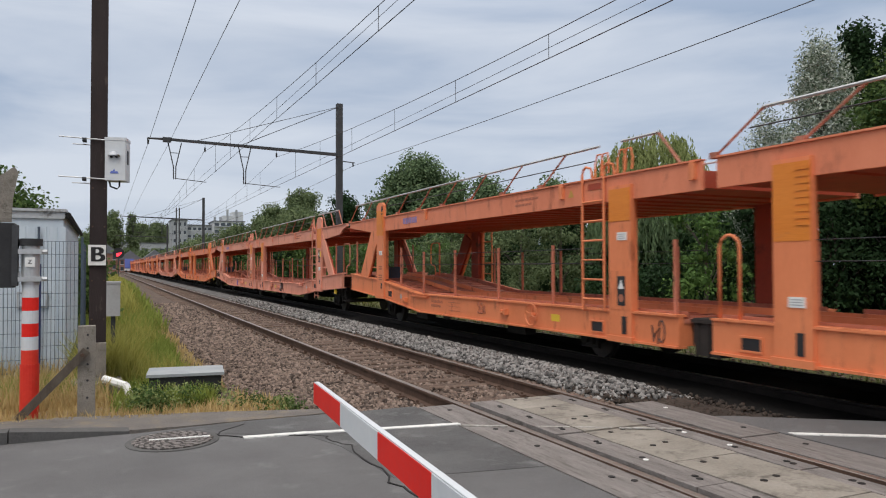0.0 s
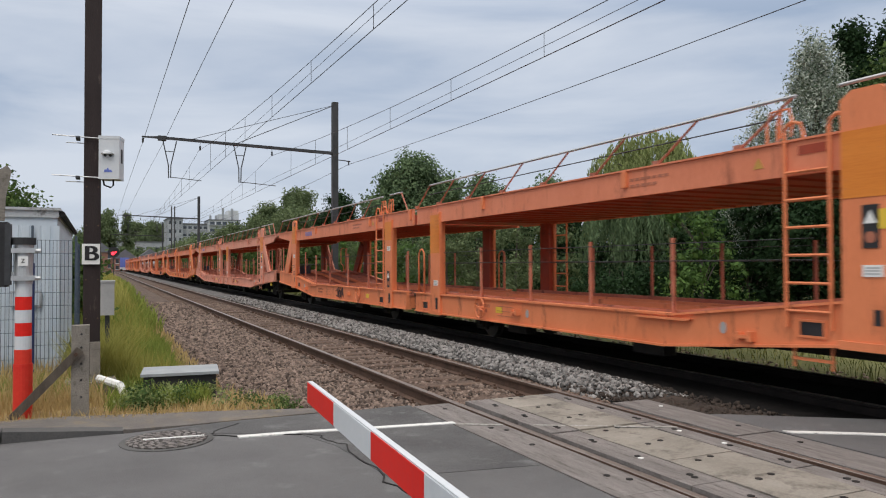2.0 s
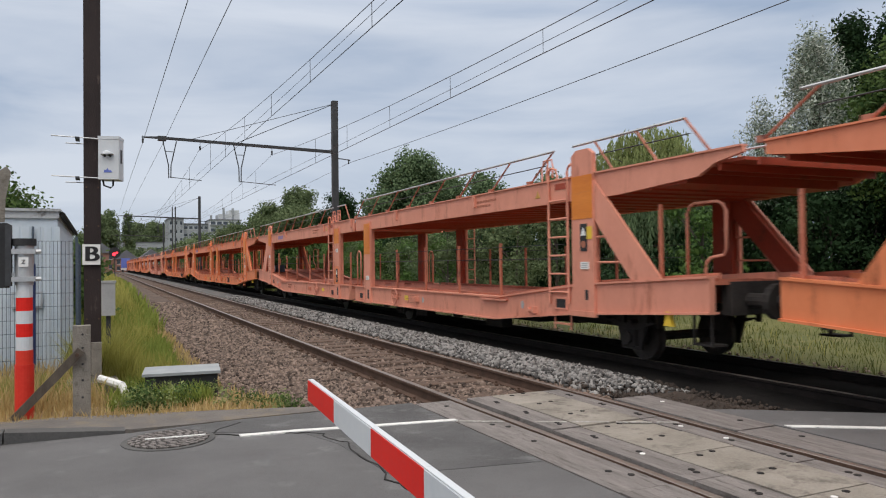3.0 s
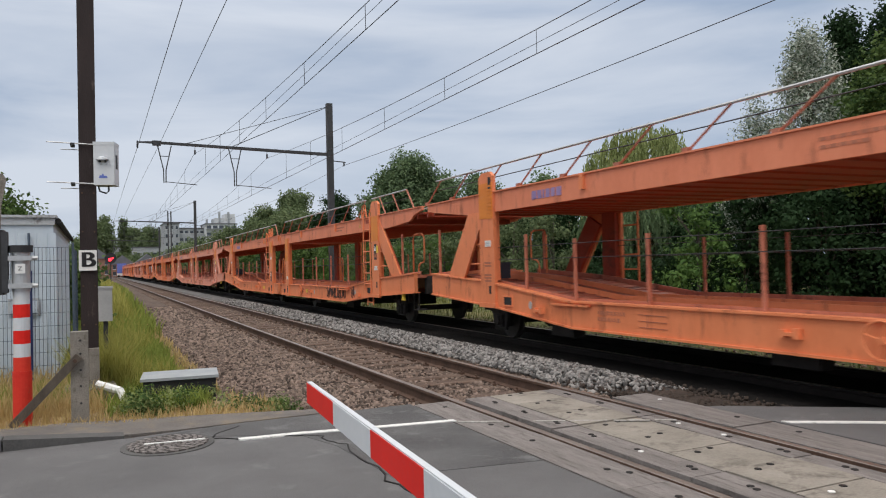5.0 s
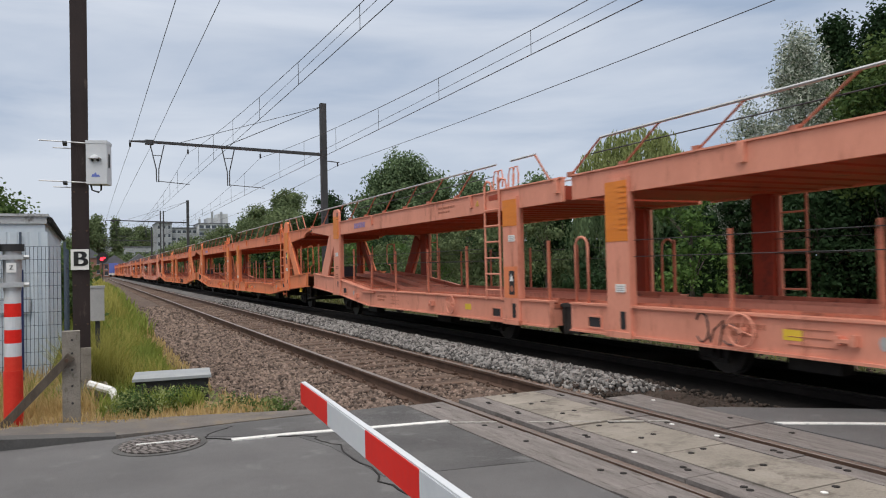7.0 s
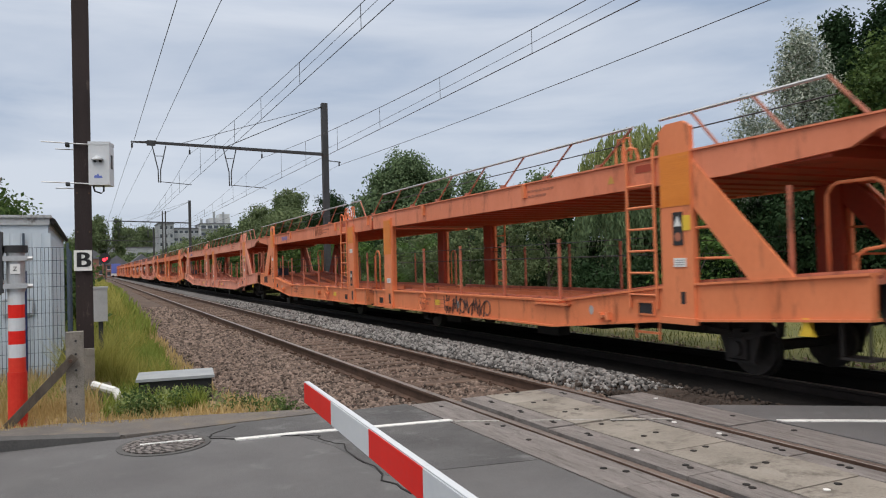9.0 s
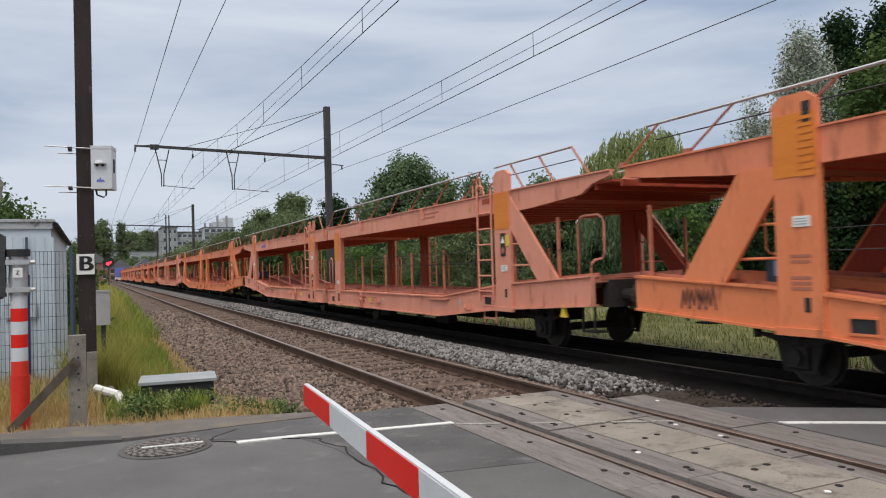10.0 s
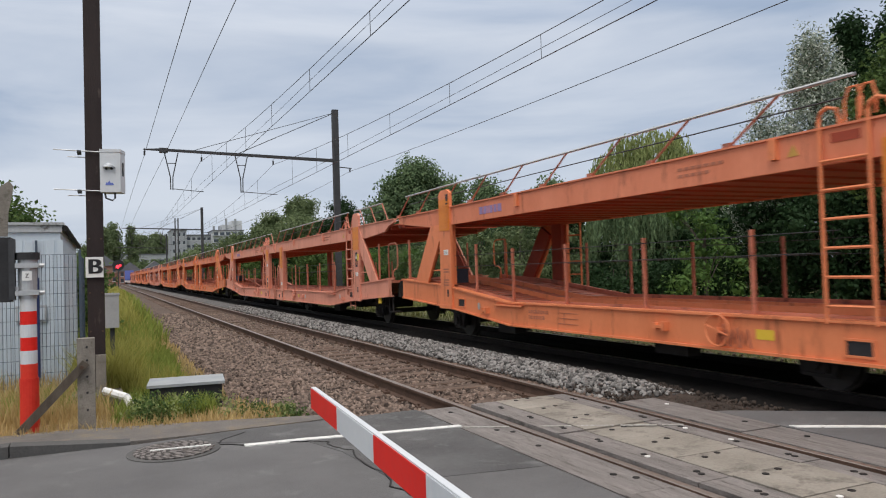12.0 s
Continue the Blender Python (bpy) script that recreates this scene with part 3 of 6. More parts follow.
            box(bm, -0.034, 0.034, -0.016, 0.016, 0.004, 0.02, pose(r * math.cos(a), r * math.sin(a), 0, 0, 0, math.degrees(a) + 62))
    tagged(part("ribs", bm, PANEL, mh), kind="stuff")


def panel_piece(name, x0, x1, y0, y1, material, parent, holes=()):
    bm = B(x0 + 0.003, x1 - 0.003, y0 + 0.004, y1 - 0.004, -0.16, 0.0)
    ob = part(name, bm, material, parent, bevel=0.006)
    ob.location.z, ob.rotation_euler = random.uniform(-0.003, 0.002), (random.uniform(-0.0015, 0.0015), random.uniform(-0.004, 0.004), 0)
    for hx, hy in holes:
        capped = random.random() < 0.05
        h = part("hole_cap" if capped else "lifting_hole", CAP if capped else HOLE, PLATE if capped else RUBBER, ob)
        h.location = (hx, hy, 0.002)
    return ob


HOLE = mesh_of(cyl(bmesh.new(), (0, 0, 0), 0.027, 0.006, "z", 10), "lifting_hole")
HOLE.materials.append(RUBBER)


CAP = mesh_of(cyl(bmesh.new(), (0, 0, 0), 0.024, 0.008, "z", 10), "hole_cap")
CAP.materials.append(PLATE)


def build_crossing():
    cr = thing("level_crossing_deck", "concrete panel deck of the level crossing", "crossing deck", kind="structure")
    base = part("joint_filler", B(-1.29, 1.36, -4.5, 7.74, -0.3, -0.15), RUBBER, cr)
    y = 7.70
    while y > -3.9:
        # outer left, two inner strips and outer right, 1.8 m long
        top = y
        panel_piece("panel", -1.27, -0.835, top - 1.8, top, PANEL, cr, [(-1.02, top - 0.3), (-1.02, top - 1.35), (-0.93, top - 1.5)])
        panel_piece("panel", -0.625, -0.315, top - 1.8, top, PANEL, cr, [(-0.43, top - 0.35), (-0.45, top - 0.42), (-0.43, top - 0.98), (-0.45, top - 1.05), (-0.43, top - 1.58), (-0.45, top - 1.65)])
        panel_piece("panel", 0.405, 0.63, top - 1.8, top, PANEL, cr, [(0.53, top - 0.35), (0.52, top - 0.43), (0.53, top - 0.98), (0.52, top - 1.05), (0.53, top - 1.58), (0.52, top - 1.65)])
        if top < 7.5:
            panel_piece("panel", 0.84, 1.345, top - 1.8 + 1.0, top + 1.0, PANEL, cr, [(1.2, top + 0.6), (1.2, top - 0.5)])
        for k in range(3):
            panel_piece("paving_slab", -0.305, 0.395, top - 0.6 * (k + 1), top - 0.6 * k, BEIGE, cr, [(-0.08, top - 0.6 * k - 0.10), (0.10, top - 0.6 * k - 0.05)])
        y -= 1.806
    # second track's panels, mostly under the train
    for yy in (3.9, 2.1, 0.3, -1.5):
        for a, b in ((T2 - 1.27, T2 - 0.81), (T2 - 0.66, T2 + 0.66), (T2 + 0.81, T2 + 1.27)):
            panel_piece("panel", a, b, yy - 1.8, yy, PANEL, cr)
    return cr


# ---- wagons ----
SX = 1.54          # half width of a wagon


def sill_profile(y0, y1):
    """Side sill: low and level in the middle, rising towards the wagon's end."""
    top = [(0, 0.893), (9.45, 0.893), (12.3, 1.20), (15.03, 1.35)]
    bot = [(0, 0.455), (9.3, 0.455), (12.0, 0.70), (15.03, 0.875)]
    def at(tab, y):
        return float(np.interp(abs(y), [p[0] for p in tab], [p[1] for p in tab]))
    ys = sorted({y0, y1} | {s * k for s in (-1, 1) for k in (9.3, 9.45, 12.0, 12.3) if y0 < s * k < y1})
    return [(y, at(top, y)) for y in ys], [(y, at(bot, y)) for y in ys]


def build_wagon_meshes():
    M = {}

    def keep(name, bm, bevel=0.0, smooth=False):
        M[name] = mesh_of(bm, name, bevel, smooth)
    for tag, y0, y1 in (("v", -15.03, -0.40), ("a", 0.22, 14.91)):
        top, bot = sill_profile(y0, y1)
        for side, sg in (("n", -1), ("f", 1)):
            bm = bmesh.new()
            rings = []
            for (y, zt), (_, zb) in zip(top, bot):
                sec = [(0.035, zt + 0.012), (0.035, zt - 0.018), (0.0, zt - 0.018), (0.0, zb + 0.02), (0.035, zb + 0.02), (0.035, zb - 0.012), (-0.15, zb - 0.012), (-0.15, zb + 0.02), (-0.09, zb + 0.02), (-0.09, zt - 0.018), (-0.15, zt - 0.018), (-0.15, zt + 0.012)]
                rings.append([bm.verts.new((sg * (SX + dx), y, z)) for dx, z in sec])
            for r0, r1 in zip(rings, rings[1:]):
                for i in range(12):
                    j = (i + 1) % 12
                    bm.faces.new((r0[i], r0[j], r1[j], r1[i]))
            bm.faces.new(rings[0]), bm.faces.new(rings[-1][::-1])
            keep("sill_" + tag + side, bm)
        bm = bmesh.new()
        prism(bm, [(y, z - 0.05) for y, z in top] + [(y, z - 0.11) for y, z in top[::-1]], -SX + 0.09, SX - 0.09)
        n = int((y1 - y0) / 0.35)
        tops = ([p[0] for p in top], [p[1] for p in top])
        for i in range(n):
            y = y0 + 0.2 + i * 0.35
            z = float(np.interp(y, *tops)) - 0.052
            box(bm, -SX + 0.15, -0.35, y, y + 0.03, z, z + 0.02)
            box(bm, 0.35, SX - 0.15, y, y + 0.03, z, z + 0.02)
        keep("floor_" + tag, bm)
        keep("wheel_guide_" + tag, prism(bmesh.new(), [(y, z + 0.05) for y, z in top] + [(y, z - 0.06) for y, z in top[::-1]], 0.0, 0.03))
    # upper deck
    ZB, ZT = 2.567, 2.962
    pv = [(-15.6, ZT), (-15.6, 2.88), (-15.15, 2.80), (-14.85, 2.66), (-13.2, ZB), (-0.50, ZB), (-0.50, ZT)]
    pa = [(-0.22, ZT), (-0.22, ZB), (12.9, ZB), (14.6, 2.74), (15.08, 2.80), (15.08, ZT)]
    for tag, pr in (("v", pv), ("a", pa)):
        for side, x0, x1 in (("n", -SX, -SX + 0.06), ("f", SX - 0.06, SX)):
            bm = bmesh.new()
            prism(bm, pr, x0, x1)
            ys = (pr[0][0], pr[-1][0])
            box(bm, x0 - 0.03, x1 + 0.03, min(ys), max(ys), ZT - 0.012, ZT + 0.012)
            keep("beam_" + tag + side, bm)
        y0, y1 = min(p[0] for p in pr), max(p[0] for p in pr)
        ribs = [p for i in range(22) for y in (((-13.9 if tag == "v" else 0.5) + 0.56 * i),) for p in ((y, 2.60), (y + 0.02, 2.575), (y + 0.07, 2.575), (y + 0.09, 2.60))]
        if tag == "v":
            dk = [(y0 + 0.02, 2.83), (y0 + 0.02, 2.79), (-14.6, 2.79), (-14.6, 2.60), *ribs, (y1 - 0.02, 2.60), (y1 - 0.02, 2.83)]
        else:
            dk = [(y0 + 0.02, 2.83), (y0 + 0.02, 2.60), *ribs, (12.9, 2.60), (12.9, 2.79), (y1 - 0.02, 2.79), (y1 - 0.02, 2.83)]
        bm = prism(bmesh.new(), dk, -SX + 0.06, SX - 0.06)
        keep("upper_" + tag, bm)
    keep("deck_rib", B(-SX + 0.06, SX - 0.06, 0, 0.05, 2.70, 2.79))
    keep("end_beam", B(-SX + 0.1, SX - 0.1, 0.0, 0.06, 0.47, 0.83))
    # posts: local origin on the wagon's side face at rail level
    def post(z0, z1, w, cap):
        bm = bmesh.new()
        if cap:
            pr = [(-w, z0), (w, z0), (w, z1 - 0.09), (w * 0.55, z1), (-w * 0.55, z1), (-w, z1 - 0.09)]
        else:
            pr = [(-w, z0), (w, z0), (w, z1), (-w, z1)]
        prism(bm, pr, -0.045, 0.025)
        prism(bm, [(-w * 1.12, z0 - 0.02), (w * 1.12, z0 - 0.02), (w * 1.12, z0 + 0.07), (-w * 1.12, z0 + 0.07)], -0.07, 0.0)
        return bm
    keep("post_mid", post(0.45, 2.79, 0.262, False), 0.015)
    keep("post_end", post(0.70, 3.37, 0.29, True), 0.015)
    keep("channel_mid", B(0.025, 0.13, -0.2, 0.2, 0.9, 2.60), 0.01)
    keep("channel_end", B(0.025, 0.13, -0.22, 0.22, 1.22, 2.62), 0.01)
    keep("slot", B(-0.056, -0.04, -0.05, 0.05, 0.58, 0.84))
    keep("slot_small", B(-0.049, -0.04, -0.04, 0.04, 0.70, 0.86))
    keep("cap_panel", B(-0.052, -0.03, -0.25, 0.25, 1.85, 2.74), 0.004)
    keep("cap_panel_tall", B(-0.052, -0.03, -0.275, 0.275, 2.25, 2.95), 0.004)
    bm = bmesh.new()
    for k in range(9):
        box(bm, -0.062, -0.05, -0.25, -0.06, 2.02 + k * 0.078, 2.06 + k * 0.078)
    keep("ribbing", bm)
    bm = bmesh.new()
    for z in (0.0, -0.06, -0.24, -0.30, -0.36):
        box(bm, -0.049, -0.04, -0.13, 0.13, z, z + 0.035)
    keep("stencil", bm)
    keep("frame_slot", B(-0.004, 0.02, -0.15, 0.15, -0.075, 0.075))
    bm = bmesh.new()
    for a in ((-0.175, 0.175, 0.075, 0.1), (-0.175, 0.175, -0.1, -0.075), (-0.175, -0.15, -0.075, 0.075), (0.15, 0.175, -0.075, 0.075)):
        box(bm, -0.02, 0.0, *a)
    keep("frame_slot_rim", bm)
    # diagonal struts
    keep("strut_v", prism(bmesh.new(), [(-12.55, 2.93), (-12.5, 2.36), (-13.55, 1.23), (-14.15, 1.29)], -0.02, 0.03), 0.012)
    keep("strut_a", prism(bmesh.new(), [(12.95, 2.60), (12.40, 2.60), (12.40, 2.34), (13.22, 1.25), (13.97, 1.28)], -0.02, 0.03), 0.012)
    keep("strut_back_v", prism(bmesh.new(), [(-12.6, 2.80), (-12.5, 2.36), (-13.62, 1.28), (-14.06, 1.30)], 0.0, 0.07))
    keep("strut_back_a", prism(bmesh.new(), [(12.88, 2.56), (12.45, 2.34), (13.30, 1.29), (13.87, 1.29)], 0.0, 0.07))
    for j, z in enumerate((1.55, 1.95)):
        keep("strut_rung_%d" % j, tube(bmesh.new(), [(0, -0.02, z), (0, -0.42 - 0.75 * (2.5 - z) / 1.2, z)], 0.02, 6))
    # ladder, 0.5 m wide
    bm = bmesh.new()
    for y in (0.0, 0.57):
        tube(bm, [(0, y, 0.86), (0, y, 3.05), (0, y - 0.03, 3.13), (0, y - 0.1, 3.17), (0.02, y - 0.2, 3.14), (0.03, y - 0.23, 3.02), (0.03, y - 0.23, 2.96)], 0.022, 6)
    keep("ladder_rails", bm)
    keep("ladder_rung", tube(bmesh.new(), [(0, 0, 0), (0, 0.57, 0)], 0.019, 6))
    # hoops
    def hoop(w, h, r=0.022):
        pts = [(0, 0, 0)] + [(0, w / 2 - w / 2 * math.cos(a), h - w / 2 + w / 2 * math.sin(a)) for a in np.linspace(0, math.pi, 9)] + [(0, w, 0)]
        return tube(bmesh.new(), pts, r, 6)
    keep("hoop", hoop(0.33, 1.1), smooth=True)
    bm = bmesh.new()
    tube(bm, [(0, 0, 0), (0, 0, 0.92), (0, -0.06, 1.02), (0, -0.14, 1.05), (0, -0.56, 1.05), (0, -0.66, 1.0), (0, -0.7, 0.92), (0, -0.7, 0.42), (0, -0.65, 0.34), (0, -0.44, 0.31), (0, -0.36, 0.26), (0, -0.33, 0.16), (0, -0.33, 0)], 0.022, 6)
    keep("end_handrail", bm, smooth=True)
    keep("stake", B(-0.02, 0.02, -0.025, 0.025, 0, 1.08), 0.004)
    bm = bmesh.new()
    tube(bm, [(0, 0, 0.0), (0, -0.8, 0.5)], 0.017, 6)
    box(bm, -0.04, 0.04, -0.06, 0.06, -0.02, 0.06)
    keep("stanchion", bm)
    bm = bmesh.new()
    tube(bm, [(0, 0, 0.0), (0, 0.45, 0.5)], 0.02, 6)
    keep("stanchion_back", bm)
    keep("bracket", B(-0.055, 0.0, -0.05, 0.05, -0.24, 0.0))
    def rail(y0, y1, z=3.47, r=0.021):
        return tube(bmesh.new(), [(0, y0, z), (0, y1, z)], r, 6)
    keep("rail_a", rail(2.0, 14.6))
    keep("rail_a2", rail(0.6, 1.45))
    keep("rail_v", rail(-11.45, -1.24))
    keep("rail_v2", rail(-14.6, -12.0))
    bm = bmesh.new()
    for y0, y1 in ((2.1, 14.4), (-11.2, -1.0), (-14.7, -12.2)):
        tube(bm, [(0, y0, 3.25), (0, y1, 3.25)], 0.009, 4)
    keep("guard_wire", bm)
    bm = bmesh.new()
    for z in (1.62, 1.86):
        tube(bm, [(0, 2.3, z), (0, 12.1, z)], 0.006, 4)
        tube(bm, [(0, -11.6, z), (0, -1.8, z)], 0.006, 4)
    keep("side_wire", bm)
    bm = bmesh.new()
    tube(bm, [(0, 0, 2.97), (0, 0, 3.2), (0, -0.06, 3.34), (0, -0.16, 3.34), (0, -0.2, 3.2), (0, -0.18, 3.02)], 0.015, 6)
    keep("rail_hoop", bm)
    # running gear
    bm = bmesh.new()
    for s in (-0.7525, 0.7525):
        cyl(bm, (s, 0, 0.36), 0.36, 0.10, "x", 24)
        cyl(bm, (s - 0.055 * (1 if s > 0 else -1), 0, 0.36), 0.385, 0.03, "x", 24)
        cyl(bm, (s * 1.09, 0, 0.36), 0.13, 0.12, "x", 12)
    cyl(bm, (0, 0, 0.36), 0.075, 1.5, "x", 10)
    keep("wheelset", bm)
    # axle box in its guard, under a stack of spring leaves
    bm = bmesh.new()
    box(bm, -0.08, 0.10, -0.15, 0.15, 0.24, 0.50)
    cyl(bm, (-0.10, 0, 0.37), 0.10, 0.06, "x", 12)
    for sg in (-1, 1):
        prism(bm, [(sg * 0.17, 0.22), (sg * 0.23, 0.22), (sg * 0.42, 0.82), (sg * 0.17, 0.82)], -0.03, 0.03)
        prism(bm, [(sg * 0.60, 0.56), (sg * 0.64, 0.56), (sg * 0.66, 0.82), (sg * 0.60, 0.82)], -0.05, 0.05)
    box(bm, -0.02, 0.02, -0.24, 0.24, 0.18, 0.22)
    for j in range(6):
        h, z = 0.62 - 0.085 * j, 0.66 - 0.022 * j
        prism(bm, [(-h, z - 0.05), (0, z - 0.10), (h, z - 0.05), (h, z - 0.032), (0, z - 0.082), (-h, z - 0.032)], -0.055, 0.055)
    box(bm, -0.07, 0.07, -0.06, 0.06, 0.47, 0.62)
    keep("axle_guard", bm)
    bm = bmesh.new()
    prism(bm, [(-0.09, 0.0), (0.09, 0.0), (0.05, 0.09), (0.04, 0.2), (-0.04, 0.2), (-0.05, 0.09)], -0.03, 0.03)
    keep("release_handle", bm, 0.006)
    bm = bmesh.new()
    for s in (-1, 1):
        tube(bm, [(s * 0.7, s * 0 + -1.4, 0.62), (s * 0.7, 1.4, 0.62)], 0.05, 6)
        box(bm, s * 0.95 - 0.12, s * 0.95 + 0.12, -0.35, 0.35, 0.22, 0.5)
        cyl(bm, (s * 0.55, 0.9, 0.42), 0.13, 0.6, "y", 10)
    box(bm, -0.5, 0.5, -0.9, 0.6, 0.34, 0.55)
    keep("brake_gear", bm)
    bm = bmesh.new()
    for y0, y1 in ((-12.2, -1.2), (1.2, 12.2)):
        box(bm, -0.32, 0.32, y0, y1, 0.42, 0.72)
    keep("centre_sill", bm)
    bm = bmesh.new()
    box(bm, -0.25, 0.25, -0.7, 0.7, 0.45, 0.8)
    for s in (-1, 1):
        prism(bm, [(-0.2, 0.36), (0.2, 0.36), (0.29, 0.52), (0.29, 0.86), (-0.29, 0.86), (-0.29, 0.52)], min(s * 0.8, s * 1.30), max(s * 0.8, s * 1.30))
        for y in (-0.2, 0.0, 0.2):
            box(bm, s * 1.31 - 0.015, s * 1.31 + 0.015, y - 0.02, y + 0.02, 0.34, 0.84)
        box(bm, s * 1.31 - 0.03, s * 1.31 + 0.03, -0.29, 0.29, 0.80, 0.85)
    keep("joint", bm)
    bm = bmesh.new()
    for y in (-0.24, 0.24):
        tube(bm, [(0, y, 0.1), (0, y, -0.28)], 0.018, 6)
    box(bm, -0.03, 0.03, -0.25, 0.25, -0.2, -0.17)
    keep("foot_rung", bm)
    bm = B(-0.22, 0.22, -0.14, 0.14, 0, 0.3)
    box(bm, -0.24, 0.24, -0.16, 0.16, 0.3, 0.33)
    keep("equipment_box", bm, 0.008)
    keep("box_label", B(-0.226, -0.218, -0.08, 0.02, 0.1, 0.28))
    keep("kink_ledge", prism(bmesh.new(), [(-0.55, 0.0), (-0.5, -0.03), (0.5, -0.03), (0.55, 0.0)], -0.06, 0.0))
    keep("beam_slot", B(-0.006, 0.002, -0.17, 0.17, -0.05, 0.05))
    bm = prism(bmesh.new(), [(-0.075, 0.02), (0.075, 0.02), (0.0, 0.15)], -0.005, 0.001)
    keep("beam_triangle", bm)
    bm = bmesh.new()
    for k, n in enumerate((7, 5)):
        for j in range(n):
            box(bm, -0.004, 0.001, -0.12 * j - 0.09, -0.12 * j, 0.07 - 0.09 * k, 0.11 - 0.09 * k)
    keep("beam_lettering", bm)
    keep("small_plate", prism(bmesh.new(), [(0.05 * math.cos(a), 0.075 * math.sin(a)) for a in np.linspace(0, 2 * math.pi, 13)[:-1]], -0.006, 0.001))
    keep("lower_panel", B(-0.050, -0.03, -0.235, 0.235, 0.92, 1.5), 0.004)
    keep("cap_panel_short", B(-0.052, -0.03, -0.25, 0.25, 2.25, 2.74), 0.004)
    bm = bmesh.new()
    box(bm, -1.2, 1.2, -0.09, 0.09, 0.84, 1.28)
    for s in (-0.875, 0.875):
        cyl(bm, (s, -0.3, 1.03), 0.10, 0.45, "y", 12)
        cyl(bm, (s, -0.50, 1.03), 0.23, 0.05, "y", 16)
    box(bm, -0.06, 0.06, -0.55, 0.0, 0.95, 1.05)
    tube(bm, [(0.2, -0.1, 0.9), (0.22, -0.3, 0.62), (0.2, -0.5, 0.8)], 0.025, 6)
    keep("buffer_beam", bm)
    bm = bmesh.new()
    box(bm, -1.36, -1.1, -0.18, 0.18, 0.42, 0.45)
    for y in (-0.16, 0.16):
        box(bm, -1.36, -1.33, y - 0.015, y + 0.015, 0.42, 0.9)
    keep("footstep", bm)
    bm = bmesh.new()
    for a in np.linspace(0, 2 * math.pi, 17)[:-1]:
        b = a + math.pi / 8
        tube(bm, [(0, 0.2 * math.cos(a), 0.2 * math.sin(a)), (0, 0.2 * math.cos(b), 0.2 * math.sin(b))], 0.016, 5)
    for a in (0.3, 1.87, 3.44, 5.0):
        tube(bm, [(0, 0, 0), (0, 0.2 * math.cos(a), 0.2 * math.sin(a))], 0.012, 5)
    cyl(bm, (0.03, 0, 0), 0.04, 0.09, "x", 8)
    keep("handwheel", bm)
    keep("sill_label", B(-0.004, 0.002, -0.13, 0.13, -0.06, 0.06))
    bm = bmesh.new()
    box(bm, -0.07, 0.0, -0.12, 0.12, -0.02, 0.02)
    box(bm, -0.09, 0.0, -0.15, -0.09, -0.05, 0.07)
    box(bm, -0.07, 0.0, 0.04, 0.10, -0.04, 0.05)
    keep("lashing_hook", bm)
    keep("white_label", B(-0.057, -0.045, -0.11, 0.11, -0.06, 0.06))
    bm = bmesh.new()
    for z in (0.03, 0.0, -0.03):
        box(bm, -0.059, -0.056, -0.08, 0.08, z - 0.006, z + 0.006)
    keep("label_lines", bm)
    keep("black_label", B(-0.056, -0.045, -0.09, 0.09, -0.22, 0.22))
    bm = bmesh.new()
    prism(bm, [(-0.07, 0.03), (0.07, 0.03), (0.0, 0.17)], -0.059, -0.055)
    keep("warning_triangle", bm)
    keep("yellow_label", B(-0.055, -0.045, -0.08, 0.08, -0.1, 0.1))
    keep("warning_disc", cyl(bmesh.new(), (-0.056, 0, -0.11), 0.06, 0.006, "x", 14))
    # company mark drawn as plain blue blocks
    bm = bmesh.new()
    y = 0.0
    for w in (0.15, 0.13, 0.05, 0.13, 0.12, 0.15):
        box(bm, -0.004, 0.001, y - w, y, 0.0, 0.15)
        y -= w + 0.04
    keep("company_mark", bm)
    bm = bmesh.new()
    rng = random.Random(4)
    for row, (z, n) in enumerate(((0.10, 9), (0.0, 7))):
        y = 0.0
        for k in range(n):
            w = rng.choice((0.03, 0.05, 0.06))
            box(bm, -0.004, 0.001, y - w, y, z, z + 0.06)
            y -= w + 0.035
    for k in range(3):
        box(bm, -0.004, 0.001, -1.55, -0.95, 0.14 - k * 0.09, 0.148 - k * 0.09)
    box(bm, -0.004, 0.001, -1.15, -1.14, -0.06, 0.14)
    keep("data_lettering", bm)
    return M


def squiggle(seed, n, size):
    """Sprayed tag: a chain of loops and zigzags."""
    rng = random.Random(seed)
    bm = bmesh.new()
    y = 0.0
    for k in range(n):
        w, h = size * rng.uniform(0.4, 0.8), size * rng.uniform(0.7, 1.1)
        kind = rng.randrange(3)
        if kind == 0:
            pts = [(y - w / 2 + w / 2 * math.cos(a), h / 2 + h / 2 * math.sin(a)) for a in np.linspace(0.5, 5.6, 10)]
        elif kind == 1:
            pts = [(y, 0), (y - w * 0.3, h), (y - w * 0.5, h * 0.2), (y - w * 0.75, h * 1.1), (y - w, 0)]
        else:
            pts = [(y, h), (y - w * 0.2, 0), (y - w * 0.4, h * 0.5), (y - w, h * 0.9), (y - w * 0.7, -h * 0.15)]
        tube(bm, [(-0.002 - 0.0005 * k, a, b) for a, b in pts], 0.013, 4)
        y -= w * 0.85
    return mesh_of(bm, "graffiti")


